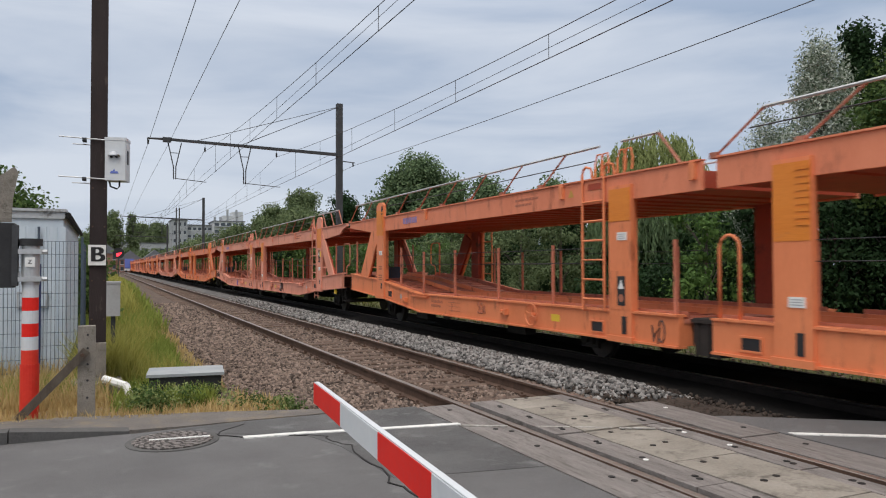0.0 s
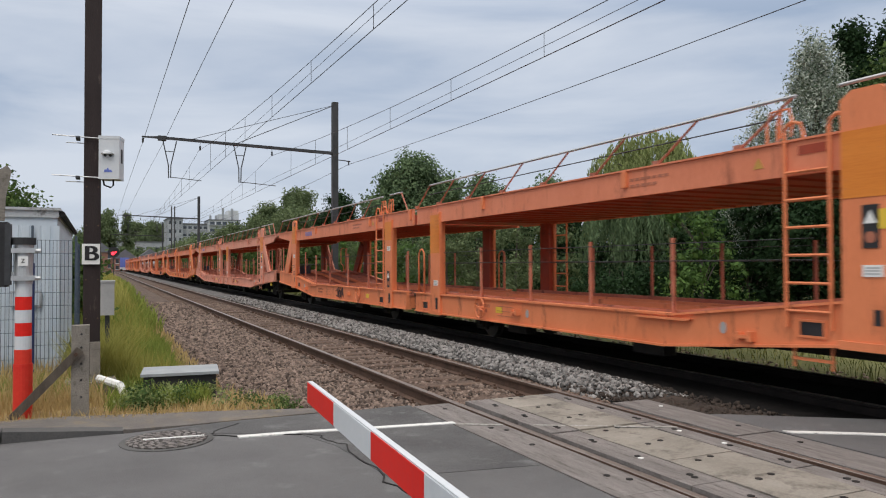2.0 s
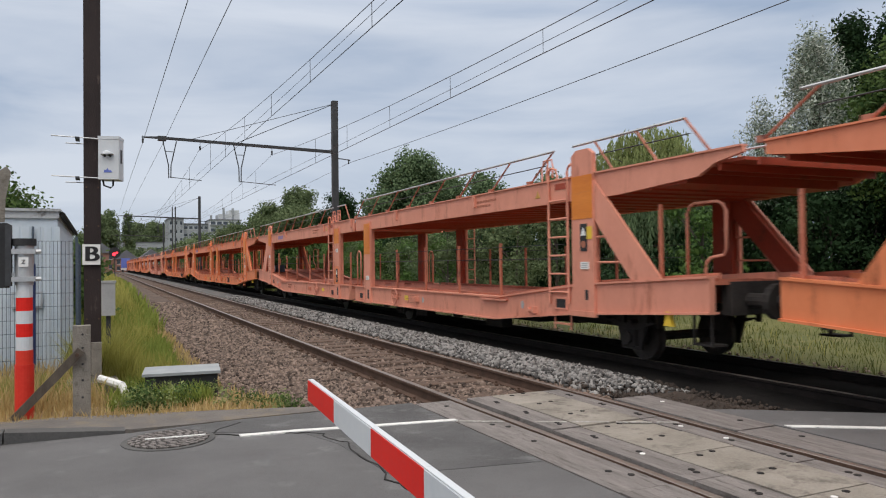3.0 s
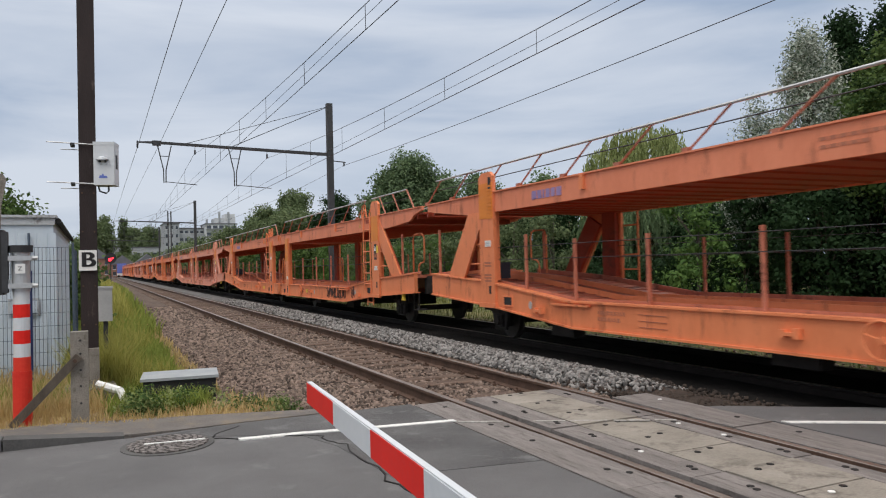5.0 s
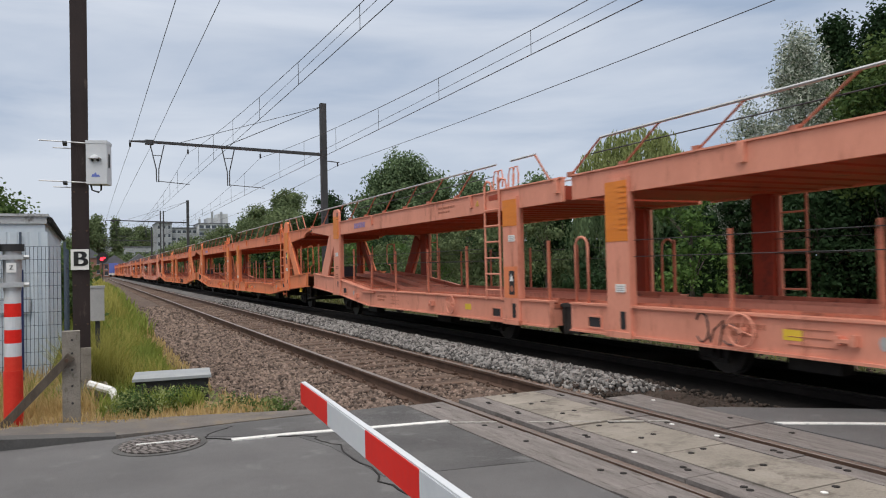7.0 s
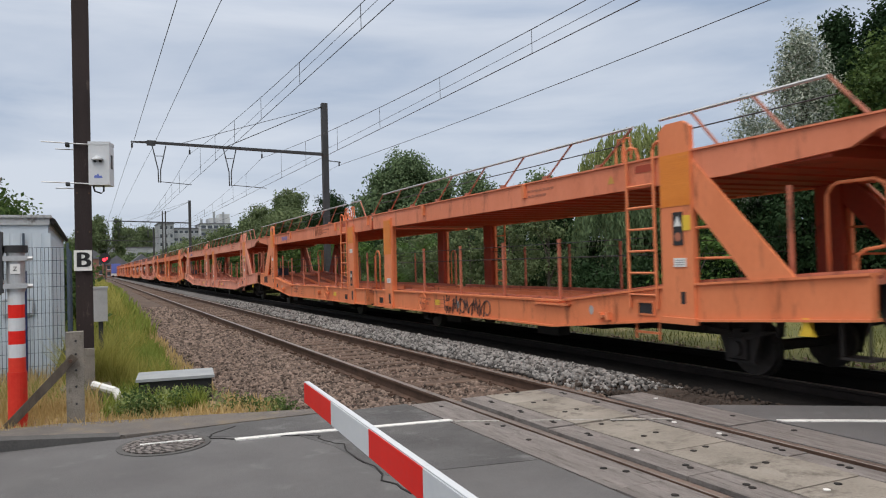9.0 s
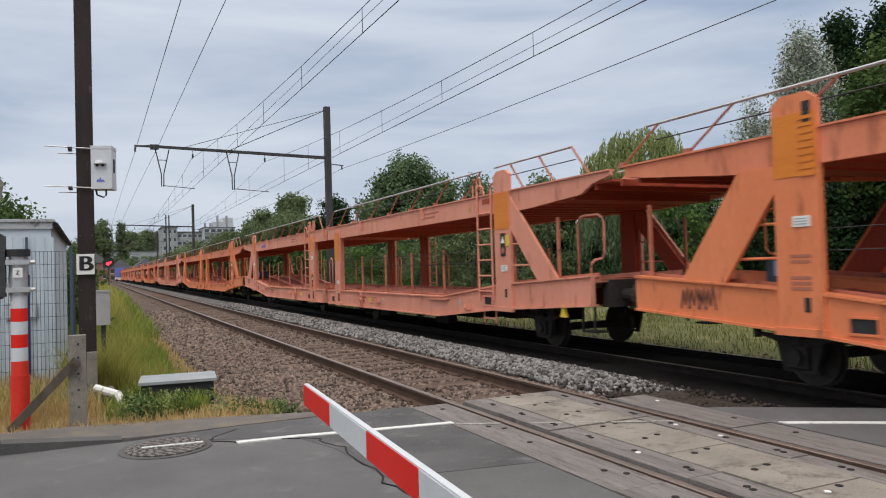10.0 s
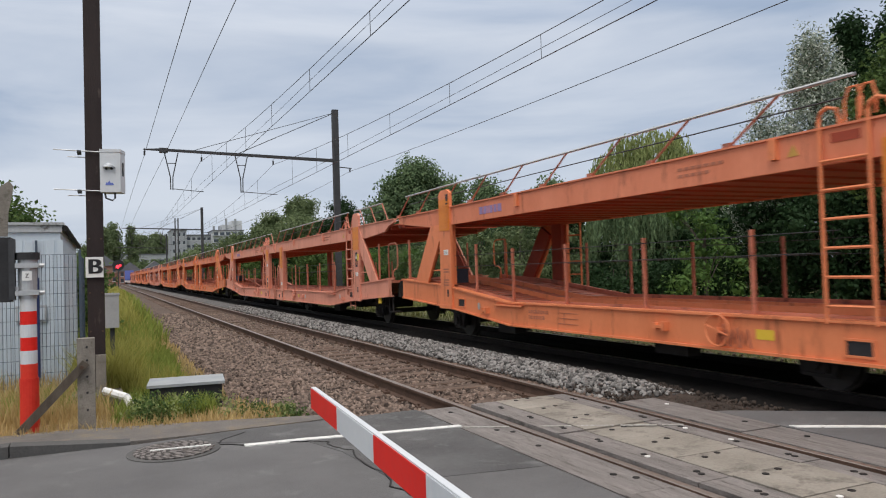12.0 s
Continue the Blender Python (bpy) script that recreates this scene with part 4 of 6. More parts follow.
def build_wagon(M, paint):
    """One double car-carrier wagon, centred on its middle joint, its leading end towards -y."""
    w = thing("car_carrier_wagon", "", "railway wagon", group="wagons of the passing train")

    def put(name, mesh, material, parent=None, x=0, y=0, z=0, label="", turn=0):
        me = M[mesh]
        if not me.materials:
            me.materials.append(material)
        ob = new(name, me)
        ob.parent = parent or w
        ob.location, ob.rotation_euler = (x, y, z), (0, 0, turn)
        ob.material_slots[0].link = "OBJECT"
        ob.material_slots[0].material = material
        return tagged(ob, label)
    for t in "va":
        put("lower_deck", "floor_" + t, DECK, label="rust-brown lower deck plating")
        for x in (-SX + 0.17, -0.36, 0.33, SX - 0.2):
            put("wheel_guide", "wheel_guide_" + t, paint if abs(x) < 1 else DECK, x=x)
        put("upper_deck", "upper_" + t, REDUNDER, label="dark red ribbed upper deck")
        for s in "nf":
            put("side_sill", "sill_" + t + s, paint)
            put("upper_beam", "beam_" + t + s, BEAMP if paint is ORANGE else paint)
    for side in (-1, 1):
        tn = 0 if side < 0 else math.pi
        x = side * SX
        for nm, y in (("M", -1.66), ("L", 1.42), ("V", -12.34), ("A", 12.12)):
            end = nm in "VA"
            p = put("post", "post_end" if end else "post_mid", paint, x=x, y=y, turn=tn)
            # far channels are painted dark red to stand for shade inside the wagon
            put("inner_channel", "channel_end" if end else "channel_mid", paint if side < 0 else REDUNDER, p, label="" if side < 0 else "inner channel coloured dark red for shade")
            put("slot", "slot" if not end else "slot_small", BLACKP, p, z=0.25 if end else -0.02, y=-0.1)
            if nm == "A" and side < 0:
                put("cap_panel", "cap_panel_tall", BRIGHT, p, z=0.2, label="bright orange repainted panel")
                tagged(put("ribbing", "ribbing", BRIGHT, p, z=0.42), kind="stuff")
                put("head_slot", "slot", BLACKP, p, z=2.42, y=-0.17)
                tagged(put("stencil", "stencil", INK, p, z=1.55, y=-0.03), "faded red stencilled marks", kind="stuff")
            elif nm != "A":
                put("cap_panel", "cap_panel_tall" if end else "cap_panel_short" if nm == "L" else "cap_panel", BRIGHT, p, label="bright orange repainted panel")
            if nm == "L":
                put("lower_panel", "lower_panel", ORANGE, p)
            if nm == "M":
                tagged(put("ribbing", "ribbing", BRIGHT, p), kind="stuff")
            if side < 0:
                lb = put("label_plate", "white_label", PLATE, p, y=-0.06, z={"M": 1.16, "L": 2.02, "V": 1.50, "A": 1.95}[nm], label="small white plate")
                put("lines", "label_lines", BOXGREY, lb)
                if nm in "LV":
                    wl = put("warning_label", "black_label", BLACKP, p, y=-0.04, z=1.20 if nm == "L" else 1.95, label="black warning label with pictograms")
                    if nm == "V":
                        put("yellow_label", "yellow_label", YELLOW, p, y=-0.18, z=2.02, label="small yellow warning label")
                    put("triangle", "warning_triangle", PLATE, wl)
                    put("disc", "warning_disc", INK, wl)
        for e in "va":
            st = put("strut", "strut_" + e, paint, x=x if side < 0 else x - 0.01)
            # strut webs likewise have the inner shade in their colour
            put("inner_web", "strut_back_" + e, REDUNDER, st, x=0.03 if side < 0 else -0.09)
        if side < 0:
            for j in (0, 1):
                put("rung", "strut_rung_%d" % j, paint, x=x + 0.06, y=12.3, turn=math.pi)
        for j in (0, 1):
            put("rung", "strut_rung_%d" % j, paint, x=x + 0.03 * -side, y=-12.4)
        for y in (1.82, -11.91):
            ld = put("ladder", "ladder_rails", paint, x=x + side * 0.03, y=y * -side, turn=tn)
            for k in range(6):
                put("rung", "ladder_rung", paint, ld, z=1.05 + k * 0.31)
        put("hoop", "hoop", paint, x=x + 0.06 * -side, y=0.80 * side, z=0.86, turn=tn)
        put("end_handrail", "end_handrail", paint, x=x + 0.28 * -side, y=14.35 * side, z=1.29, turn=tn)
        # guard rail of the upper deck
        xr = x + 0.03 * -side
        ga = put("guard_rail", "rail_a", GALV, x=xr, label="grey guard rail on slanted orange stanchions")
        put("guard_rail", "rail_a2", GALV, x=xr)
        gv = put("guard_rail", "rail_v", GALV, x=xr, label="grey guard rail on slanted orange stanchions")
        g2 = put("guard_rail", "rail_v2", GALV, x=xr)
        put("guard_wire", "guard_wire", MASTM, x=xr)
        for k in range(9):
            put("stanchion", "stanchion", STAN, ga, y=15.25 - 1.44 * k - (0.0 if k else 0.1), z=2.97)
        for k in range(8):
            put("stanchion", "stanchion", STAN, gv, y=-0.44 if k == 0 else -0.27 - 1.48 * k, z=2.97)
        for k in range(3):
            put("stanchion", "stanchion_back", STAN, g2, y=-15.05 + 1.0 * k, z=2.97)
        put("stanchion", "stanchion_back", STAN, g2, y=0.18, z=2.97)
        for y in (2.12, 1.96, 1.55, 1.39, -11.05, -11.2):
            put("rail_hoop", "rail_hoop", paint, x=xr, y=y)
        for y in (8.9, 3.0, -4.0, -8.5, -0.1):
            put("bracket", "bracket", paint, x=x, y=y, z=2.95, turn=tn)
        put("side_wire", "side_wire", MASTM, x=x + 0.1 * -side)
        # stakes take the duller deck red for the shade below the upper deck
        for y in (9.35, 7.54, 5.5, 3.5, 10.9, -3.65, -5.6, -7.45, -9.35, 0.40, 14.7, -14.0):
            z0 = 0.86 if abs(y) < 9.5 else (1.0 if abs(y) < 12 else 1.28)
            put("stake", "stake", DECK, x=x + 0.12 * -side, y=y, z=z0)
        for y, z in () if side > 0 else ((-1.03, 0.62), (-11.65, 0.86), (11.4, 0.83), (2.04, 0.62)):
            f = put("frame_slot", "frame_slot", BLACKP, x=x, y=y, z=z, turn=tn)
            put("rim", "frame_slot_rim", paint, f)
        put("footstep", "footstep", GEAR, x=0, y=-14.7, turn=tn)
        for y in () if side > 0 else (5.05, 10.3, -10.72, -5.27):
            put("lashing_hook", "lashing_hook", paint, x=x, y=y, z=0.68 if abs(y) < 9.5 else 0.70, turn=tn)
    for y in (2.1, -11.68):
        put("beam_slot", "beam_slot", REDUNDER, x=-SX - 0.002, y=y, z=2.84)
    put("beam_triangle", "beam_triangle", AGEDY, x=-SX - 0.002, y=2.75, z=2.70, label="yellow warning triangle")
    put("beam_triangle", "beam_triangle", AGEDY, x=-SX - 0.002, y=-10.95, z=2.68, label="yellow warning triangle")
    for y in (4.6, -8.6):
        tagged(put("beam_lettering", "beam_lettering", INK, x=-SX - 0.002, y=y, z=2.72), "faded stencilled lines", kind="stuff")
    for y, z in ((9.3, 0.85), (-9.3, 0.85)):
        put("kink_ledge", "kink_ledge", paint, x=-SX, y=y, z=z)
    for y in (-10.37, -5.68, 10.6):
        put("small_plate", "small_plate", BOXGREY, x=-SX - 0.002, y=y, z=0.78 if abs(y) > 9 else 0.68, label="small grey data plate")
    eb = put("equipment_box", "equipment_box", FENCEM, x=-SX + 0.55, y=12.75, z=1.24, label="dark blue-grey equipment box on the deck")
    put("box_label", "box_label", SCREEN, eb)
    put("release_handle", "release_handle", YELLOW, x=-SX + 0.02, y=-14.25, z=0.66, label="yellow release handle")
    put("foot_rung", "foot_rung", paint, x=-SX + 0.05, y=-11.62, z=0.70)
    for y in (3.92, -3.96):
        put("handwheel", "handwheel", paint, x=-SX - 0.09, y=y, z=0.70, label="spoked brake handwheel")
    tagged(put("company_mark", "company_mark", FADEB, x=-SX - 0.004, y=10.45, z=2.68), "faded blue company mark", kind="stuff")
    put("data_lettering", "data_lettering", INK, x=-SX - 0.004, y=8.6, z=0.62)
    put("data_lettering", "data_lettering", INK, x=-SX - 0.004, y=-3.6, z=0.62)
    for y in (-12.85, -2.95, 2.95, 12.6):
        put("wheelset", "wheelset", WHEELM, y=y, label="worn steel wheelset")
        for x in (-1.02, 1.02):
            put("axle_guard", "axle_guard", GEAR, x=x, y=y)
    for y in (-8.4, -0.9 - 3.6, 10.3, 5.4):
        put("brake_gear", "brake_gear", GEAR, y=y)
    for y in (-15.2, -14.85, 13.2, 13.6, 14.0, 14.4, 14.8, 15.2):
        put("deck_rib", "deck_rib", REDUNDER, y=y)
    for y in (0.24, -0.48):
        put("end_beam", "end_beam", paint, y=y)
    for y, z in ((-4.62, 0.69), (3.25, 0.68)):
        put("sill_label", "sill_label", YELLOW, x=-SX, y=y, z=z, label="yellow stencilled label")
    put("centre_sill", "centre_sill", GEAR)
    put("joint", "joint", GEAR, y=-0.09)
    put("buffer_beam", "buffer_beam", GEAR, y=-14.98)
    put("buffer_beam", "buffer_beam", GEAR, y=15.0, turn=math.pi)
    return w


WAGON_LEN, SPEED, FIRST = 31.03, 26.24, 7.81
# the train's lag behind its mean speed, as it slows and gathers way
LAG = [(0.0, -0.17), (1.5, -0.09), (3.0, 0.06), (4.2, 0.14), (5.2, 0.16), (7.0, 0.125), (9.0, 0.03), (10.5, -0.08), (12.0, -0.08)]
TRAIN = []


def build_train():
    M = build_wagon_meshes()
    base = {False: build_wagon(M, ORANGE), True: build_wagon(M, PALE)}
    used = set()
    pale = {-1, 1, 3, 6, 9, 11, 14, 17, 18, 22}
    tags = {0: [(0.75, 0.50, 2, 0.3, GRAF), (6.2, 0.6, 4, 0.2, INK)], 1: [(6.25, 0.5, 2, 0.36, PURPLE), (-3.6, 0.55, 2, 0.3, GRAF), (-5.5, 0.5, 3, 0.5, GRAF), (14.75, 0.93, 8, 0.27, GRAF)], 2: [(6.4, 0.55, 5, 0.32, GRAF), (-13.0, 1.5, 2, 0.3, INK)],
            5: [(-7.3, 0.56, 12, 0.34, GRAF), (-10.0, 0.62, 2, 0.3, GRAF)], 6: [(-3.15, 0.5, 3, 0.36, GRAF), (-12.95, 1.6, 2, 0.35, INK)], 7: [(14.0, 0.92, 7, 0.3, GRAF)], 8: [(-5.0, 0.52, 12, 0.33, GRAF), (14.0, 0.92, 4, 0.28, GRAF), (5.4, 2.68, 8, 0.22, INK)],
            9: [(13.9, 1.0, 2, 0.25, GRAF)], 4: [(-6.0, 0.55, 5, 0.3, GRAF)], 10: [(4.0, 0.5, 4, 0.25, INK)]}
    for k in range(-1, 21):
        p = k in pale
        m = pose(T2, FIRST + WAGON_LEN * k, 0)
        if p not in used:
            w = base[p]
            used.add(p)
            w.matrix_basis = m
        else:
            w = copy_thing(base[p], m)
        g = k in tags
        w["label"] = ("faded salmon" if p else "bright orange") + " double-deck car carrier wagon, empty" + (", with sprayed graffiti" if g else ", rust-streaked")
        TRAIN.append((k, w))
    for k, w in TRAIN:
        for j, (y, z, n, s, m) in enumerate(tags.get(k, ())):
            ob = tagged(part("graffiti", squiggle(31 * k + j + 7, n, s), m, w), "sprayed graffiti tag", kind="stuff")
            ob.location = (-SX - 0.006, y, z)


def motions():
    for k, w in TRAIN:
        y = FIRST + WAGON_LEN * k
        walk(w, [(t, pose(T2, y - SPEED * t + lag, 0)) for t, lag in LAG])


# ---- things beside the road ----
def build_barrier():
    """Lowered half barrier: machine behind the camera, arm lying across the road."""
    m = thing("level_crossing_barrier", "lowered half barrier with a red and white striped arm", "barrier")
    c = part("cabinet", B(-4.0, -3.5, -0.95, -0.35, 0, 1.15), BOXGREY, m, "grey machine cabinet", bevel=0.03)
    part("lid", B(-4.03, -3.47, -0.98, -0.32, 1.15, 1.2), BOXGREY, c, bevel=0.015)
    b = part("arm", B(-0.008, 0.008, -0.04, 0.04, -4.4, -0.003), GALV, m, "long flat barrier arm")
    b.matrix_basis = look((-3.485, 3.727, 0.93), (-3.597, 2.03, 0.93))
    prof = [(-0.012, -0.05), (0.012, -0.05), (0.012, 0.05), (-0.012, 0.05)]
    z = 0.0
    for i, n in enumerate((0.60, 0.60, 0.57, 0.55, 0.55, 0.55, 0.55)):
        part("stripe", prism(bmesh.new(), prof, -z - n, -z, "z"), RED if i % 2 == 0 else WHITE, b, "red stripe" if i % 2 == 0 else "white stripe")
        part("top_edge", B(-0.014, 0.009, 0.05, 0.056, -z - n + 0.002, -z), WHITE, b)
        z += n


def build_pole():
    p = thing("catenary_pole", "dark brown rusted steel H-section pole", "pole", pose(-4.555, 10.7, 0, 0, 0, 2))
    bm = bmesh.new()
    prism(bm, [(-0.1, -0.1), (0.1, -0.1), (0.1, -0.085), (0.006, -0.085), (0.006, 0.085), (0.1, 0.085), (0.1, 0.1), (-0.1, 0.1), (-0.1, 0.085), (-0.006, 0.085), (-0.006, -0.085), (-0.1, -0.085)], -0.1, 6.2, "z")
    part("shaft", bm, POLE, p)
    part("head_plate", B(-0.16, 0.16, -0.13, 0.13, 6.2, 6.25), POLE, p)
    part("footing", prism(bmesh.new(), [(-0.3, -0.3), (0.3, -0.3), (0.3, 0.3), (-0.3, 0.3)], -0.3, 0.10, "z"), CONCR, p, "concrete footing", bevel=0.03)
    part("collar", B(-0.02, 0.10, -0.2, -0.102, 0.1, 0.60), CONCR, p, "concrete collar at its foot", bevel=0.015)
    bm = bmesh.new()
    for z in (0.9, 1.4, 2.1, 2.6):
        for x in (-0.07, 0.07):
            cyl(bm, (x, -0.103, z), 0.012, 0.012, "y", 6)
    part("bolts", bm, RUST, p)
    s = thing("letter_sign", "square white sign with a black letter B", "sign", pose(-4.565, 10.575, 1.73))
    part("plate", B(-0.105, 0.105, -0.008, 0.004, -0.132, 0.132), PLATE, s, bevel=0.004)
    t = part("letter", text_mesh("B", 0.27), BLACKP, s)
    t.data.materials.clear()
    t.data.materials.append(BLACKP)
    t.rotation_euler, t.location = (radians(90), 0, 0), (0.005, -0.011, 0.0)
    t.scale = (1.15, 1, 1)
    for dx in (-0.012, 0.012):
        t2 = part("letter", t.data, BLACKP, s)
        t2.rotation_euler, t2.scale, t2.location = t.rotation_euler, t.scale, (0.005 + dx, -0.0112, 0.0)
    c = thing("camera_box", "white metal camera box strapped to the pole", "camera box", pose(-4.335, 10.60, 2.70, 0, 0, -14))
    part("housing", B(-0.125, 0.125, -0.11, 0.15, 0, 0.54), WHITE, c, bevel=0.02)
    part("roof", B(-0.13, 0.13, -0.115, 0.155, 0.52, 0.56), WHITE, c, bevel=0.015)
    dome = bmesh.new()
    prism(dome, [(-0.075 + 0.15 * k / 10 - 0.01, 0.32 + 0.05 * math.sin(math.pi * k / 10)) for k in range(11)], -0.165, -0.10, "y")
    part("hood", dome, WHITE, c, smooth=True)
    for x in (-0.035, 0.03):
        part("lens", cyl(bmesh.new(), (x - 0.01, -0.118, 0.305), 0.017, 0.02, "y", 10), BLACKP, c)
    part("side_vent", B(0.12, 0.129, -0.02, 0.06, 0.22, 0.40), BLACKP, c, bevel=0.004)
    bm = bmesh.new()
    prism(bm, [(-0.06, 0.09), (0.045, 0.09), (0.03, 0.12), (0.005, 0.115), (-0.01, 0.15), (-0.03, 0.12), (-0.05, 0.125)], -0.114, -0.108, "y")
    part("badge", bm, BLUE, c)
    part("cable", tube(bmesh.new(), [(-0.1, 0.0, 0.02), (-0.08, 0.0, -0.07), (0.0, 0.0, -0.10), (0.03, 0.0, -0.07), (0.03, 0.0, 0.02)], 0.012, 6), BLACKP, c)
    for z in (3.23, 2.72):
        a = thing("strap_clamp", "galvanised clamp with long rod ends around the pole", "clamp", pose(-4.6, 10.7, z), group="clamps on the pole")
        part("rod", tube(bmesh.new(), [(-0.42, -0.125, 0.015), (0.13, -0.125, 0.0)], 0.008, 6), GALV, a)
        part("rod", tube(bmesh.new(), [(-0.27, 0.10, -0.04), (0.0, 0.115, -0.04)], 0.007, 6), GALV, a)
        part("knuckle", B(-0.15, -0.10, -0.14, 0.11, -0.013, 0.013), MASTM, a, bevel=0.004)
    g = thing("junction_box", "small grey cabinet on a post behind the pole", "cabinet", pose(-4.36, 11.6, 0))
    part("body", B(-0.09, 0.09, -0.09, 0.09, 0.88, 1.34), BOXGREY, g, bevel=0.01)
    part("cap", B(-0.10, 0.10, -0.10, 0.10, 1.34, 1.37), BOXGREY, g, bevel=0.008)
    part("stem", B(-0.03, 0.03, -0.03, 0.03, -0.15, 0.88), MASTM, g)
    # concrete stub post and its timber prop
    s = thing("concrete_stub_post", "weathered concrete stub post with bolt holes", "post", pose(-4.64, 8.78, 0))
    part("shaft", prism(bmesh.new(), [(-0.085, -0.08), (0.085, -0.08), (0.085, 0.08), (-0.085, 0.08)], -0.3, 0.95, "z"), CONCR, s, bevel=0.015)
    for z in (0.86, 0.72, 0.55, 0.38, 0.2):
        part("bolt_hole", cyl(bmesh.new(), (0.01, -0.081, z), 0.012, 0.01, "y", 8), BLACKP, s)
    d = thing("timber_prop", "slanted grey timber prop against the stub post", "prop", None)
    bm = bmesh.new()
    a, e = Vector((-5.33, 8.86, -0.06)), Vector((-4.64, 8.66, 0.70))
    dv = (e - a).normalized()
    sd = Vector((0, 1, 0)).cross(dv).normalized()
    vs = []
    for p0 in (a, e):
        for q, r in ((-0.042, -0.03), (0.042, -0.03), (0.042, 0.03), (-0.042, 0.03)):
            vs.append(bm.verts.new(p0 + sd * q + Vector((0, r, 0))))
    for f in ((0, 1, 2, 3), (7, 6, 5, 4), (0, 4, 5, 1), (1, 5, 6, 2), (2, 6, 7, 3), (3, 7, 4, 0)):
        bm.faces.new([vs[i] for i in f])
    part("beam", bm, TIMBER, d, bevel=0.006)
    part("bolt", cyl(bmesh.new(), (-4.68, 8.60, 0.66), 0.02, 0.05, "y", 8), RUST, d)
    # white cable duct bent over a concrete foot
    c = thing("cable_duct", "white plastic cable duct bent to the ground", "duct", None)
    part("pipe", tube(bmesh.new(), [(-4.47, 10.35, 0.16), (-4.36, 10.25, 0.13), (-4.22, 10.12, 0.09)], 0.05, 8), PLATE, c)
    part("pipe", tube(bmesh.new(), [(-4.225, 10.125, 0.095), (-4.19, 10.08, 0.02), (-4.16, 10.04, -0.12)], 0.048, 8), PLATE, c)
    # concrete cable pit with pale lid
    t = thing("cable_pit", "dark cable pit with a pale concrete lid", "cable pit", pose(-3.5, 10.2, 0, 0, 0, -6))
    part("pit", B(-0.43, 0.43, -0.32, 0.32, -0.3, 0.20), BLACKP, t)
    part("lid", B(-0.465, 0.465, -0.36, 0.36, 0.20, 0.235), LIDM, t, bevel=0.01)


def build_signal_post():
    p = thing("crossing_signal", "red and white banded post carrying a crossing signal seen from behind", "signal", pose(-5.19, 9.0, 0))
    seg = [(-0.1, 0.55, 0.092, REDPOST, "wide red base sleeve"), (0.55, 0.70, 0.083, REDPOST, ""), (0.70, 0.84, 0.08, WHITE, ""), (0.84, 0.98, 0.08, RED, ""), (0.98, 1.115, 0.08, WHITE, ""), (1.115, 1.255, 0.08, RED, ""), (1.255, 1.39, 0.08, WHITE, "")]
    for z0, z1, r, m, lb in seg:
        part("band", cyl(bmesh.new(), (0, 0, (z0 + z1) / 2), r, z1 - z0, "z", 20), m, p, lb, smooth=False)
    part("sleeve", cyl(bmesh.new(), (0, 0, 1.60), 0.088, 0.42, "z", 20), GALV, p, "grey metal sleeve")
    part("cap", cyl(bmesh.new(), (0.0, 0, 1.84), 0.115, 0.075, "z", 20), BLACKP, p, "black cap")
    for z in (1.45, 1.74):
        c = part("clamp", B(-0.11, 0.11, -0.11, 0.11, z - 0.025, z + 0.025), GALV, p, bevel=0.01)
        part("bolt", cyl(bmesh.new(), (0.13, -0.05, z), 0.022, 0.06, "x", 8), GALV, c)
    l = part("letter_label", B(-0.045, 0.045, -0.1, -0.09, 1.58, 1.68), PLATE, p, "small white label with the letter Z")
    t = part("letter", text_mesh("Z", 0.06), BLACKP, l)
    t.data.materials.clear()
    t.data.materials.append(BLACKP)
    t.rotation_euler, t.location = (radians(90), 0, 0), (0, -0.102, 1.63)
    part("bracket", B(-0.17, -0.115, -0.08, 0.06, 1.38, 2.02), MASTM, p, "dark grey mounting bracket", bevel=0.01)
    for z in (1.5, 1.75):
        part("bracket_arm", B(-0.2, 0.0, -0.03, 0.03, z - 0.02, z + 0.02), GALV, p)
    h = part("signal_head", B(-0.70, -0.15, -0.05, 0.16, 1.36, 2.04), BLACKP, p, "black signal housing", bevel=0.03)
    for z in (1.52, 1.82):
        part("hood", cyl(bmesh.new(), (-0.42, 0.2, z), 0.11, 0.18, "y", 14), BLACKP, h)
    bm = bmesh.new()
    prism(bm, [(-0.70, 2.05), (-0.18, 2.05), (-0.17, 2.30), (-0.12, 2.58), (-0.16, 2.64), (-0.70, 2.22)], -0.02, 0.0, "y")
    part("warning_cross_back", bm, CONCR, p, "grey back of the warning cross")
    part("cross_stem", B(-0.33, -0.27, 0.0, 0.04, 1.95, 2.4), GALV, p)


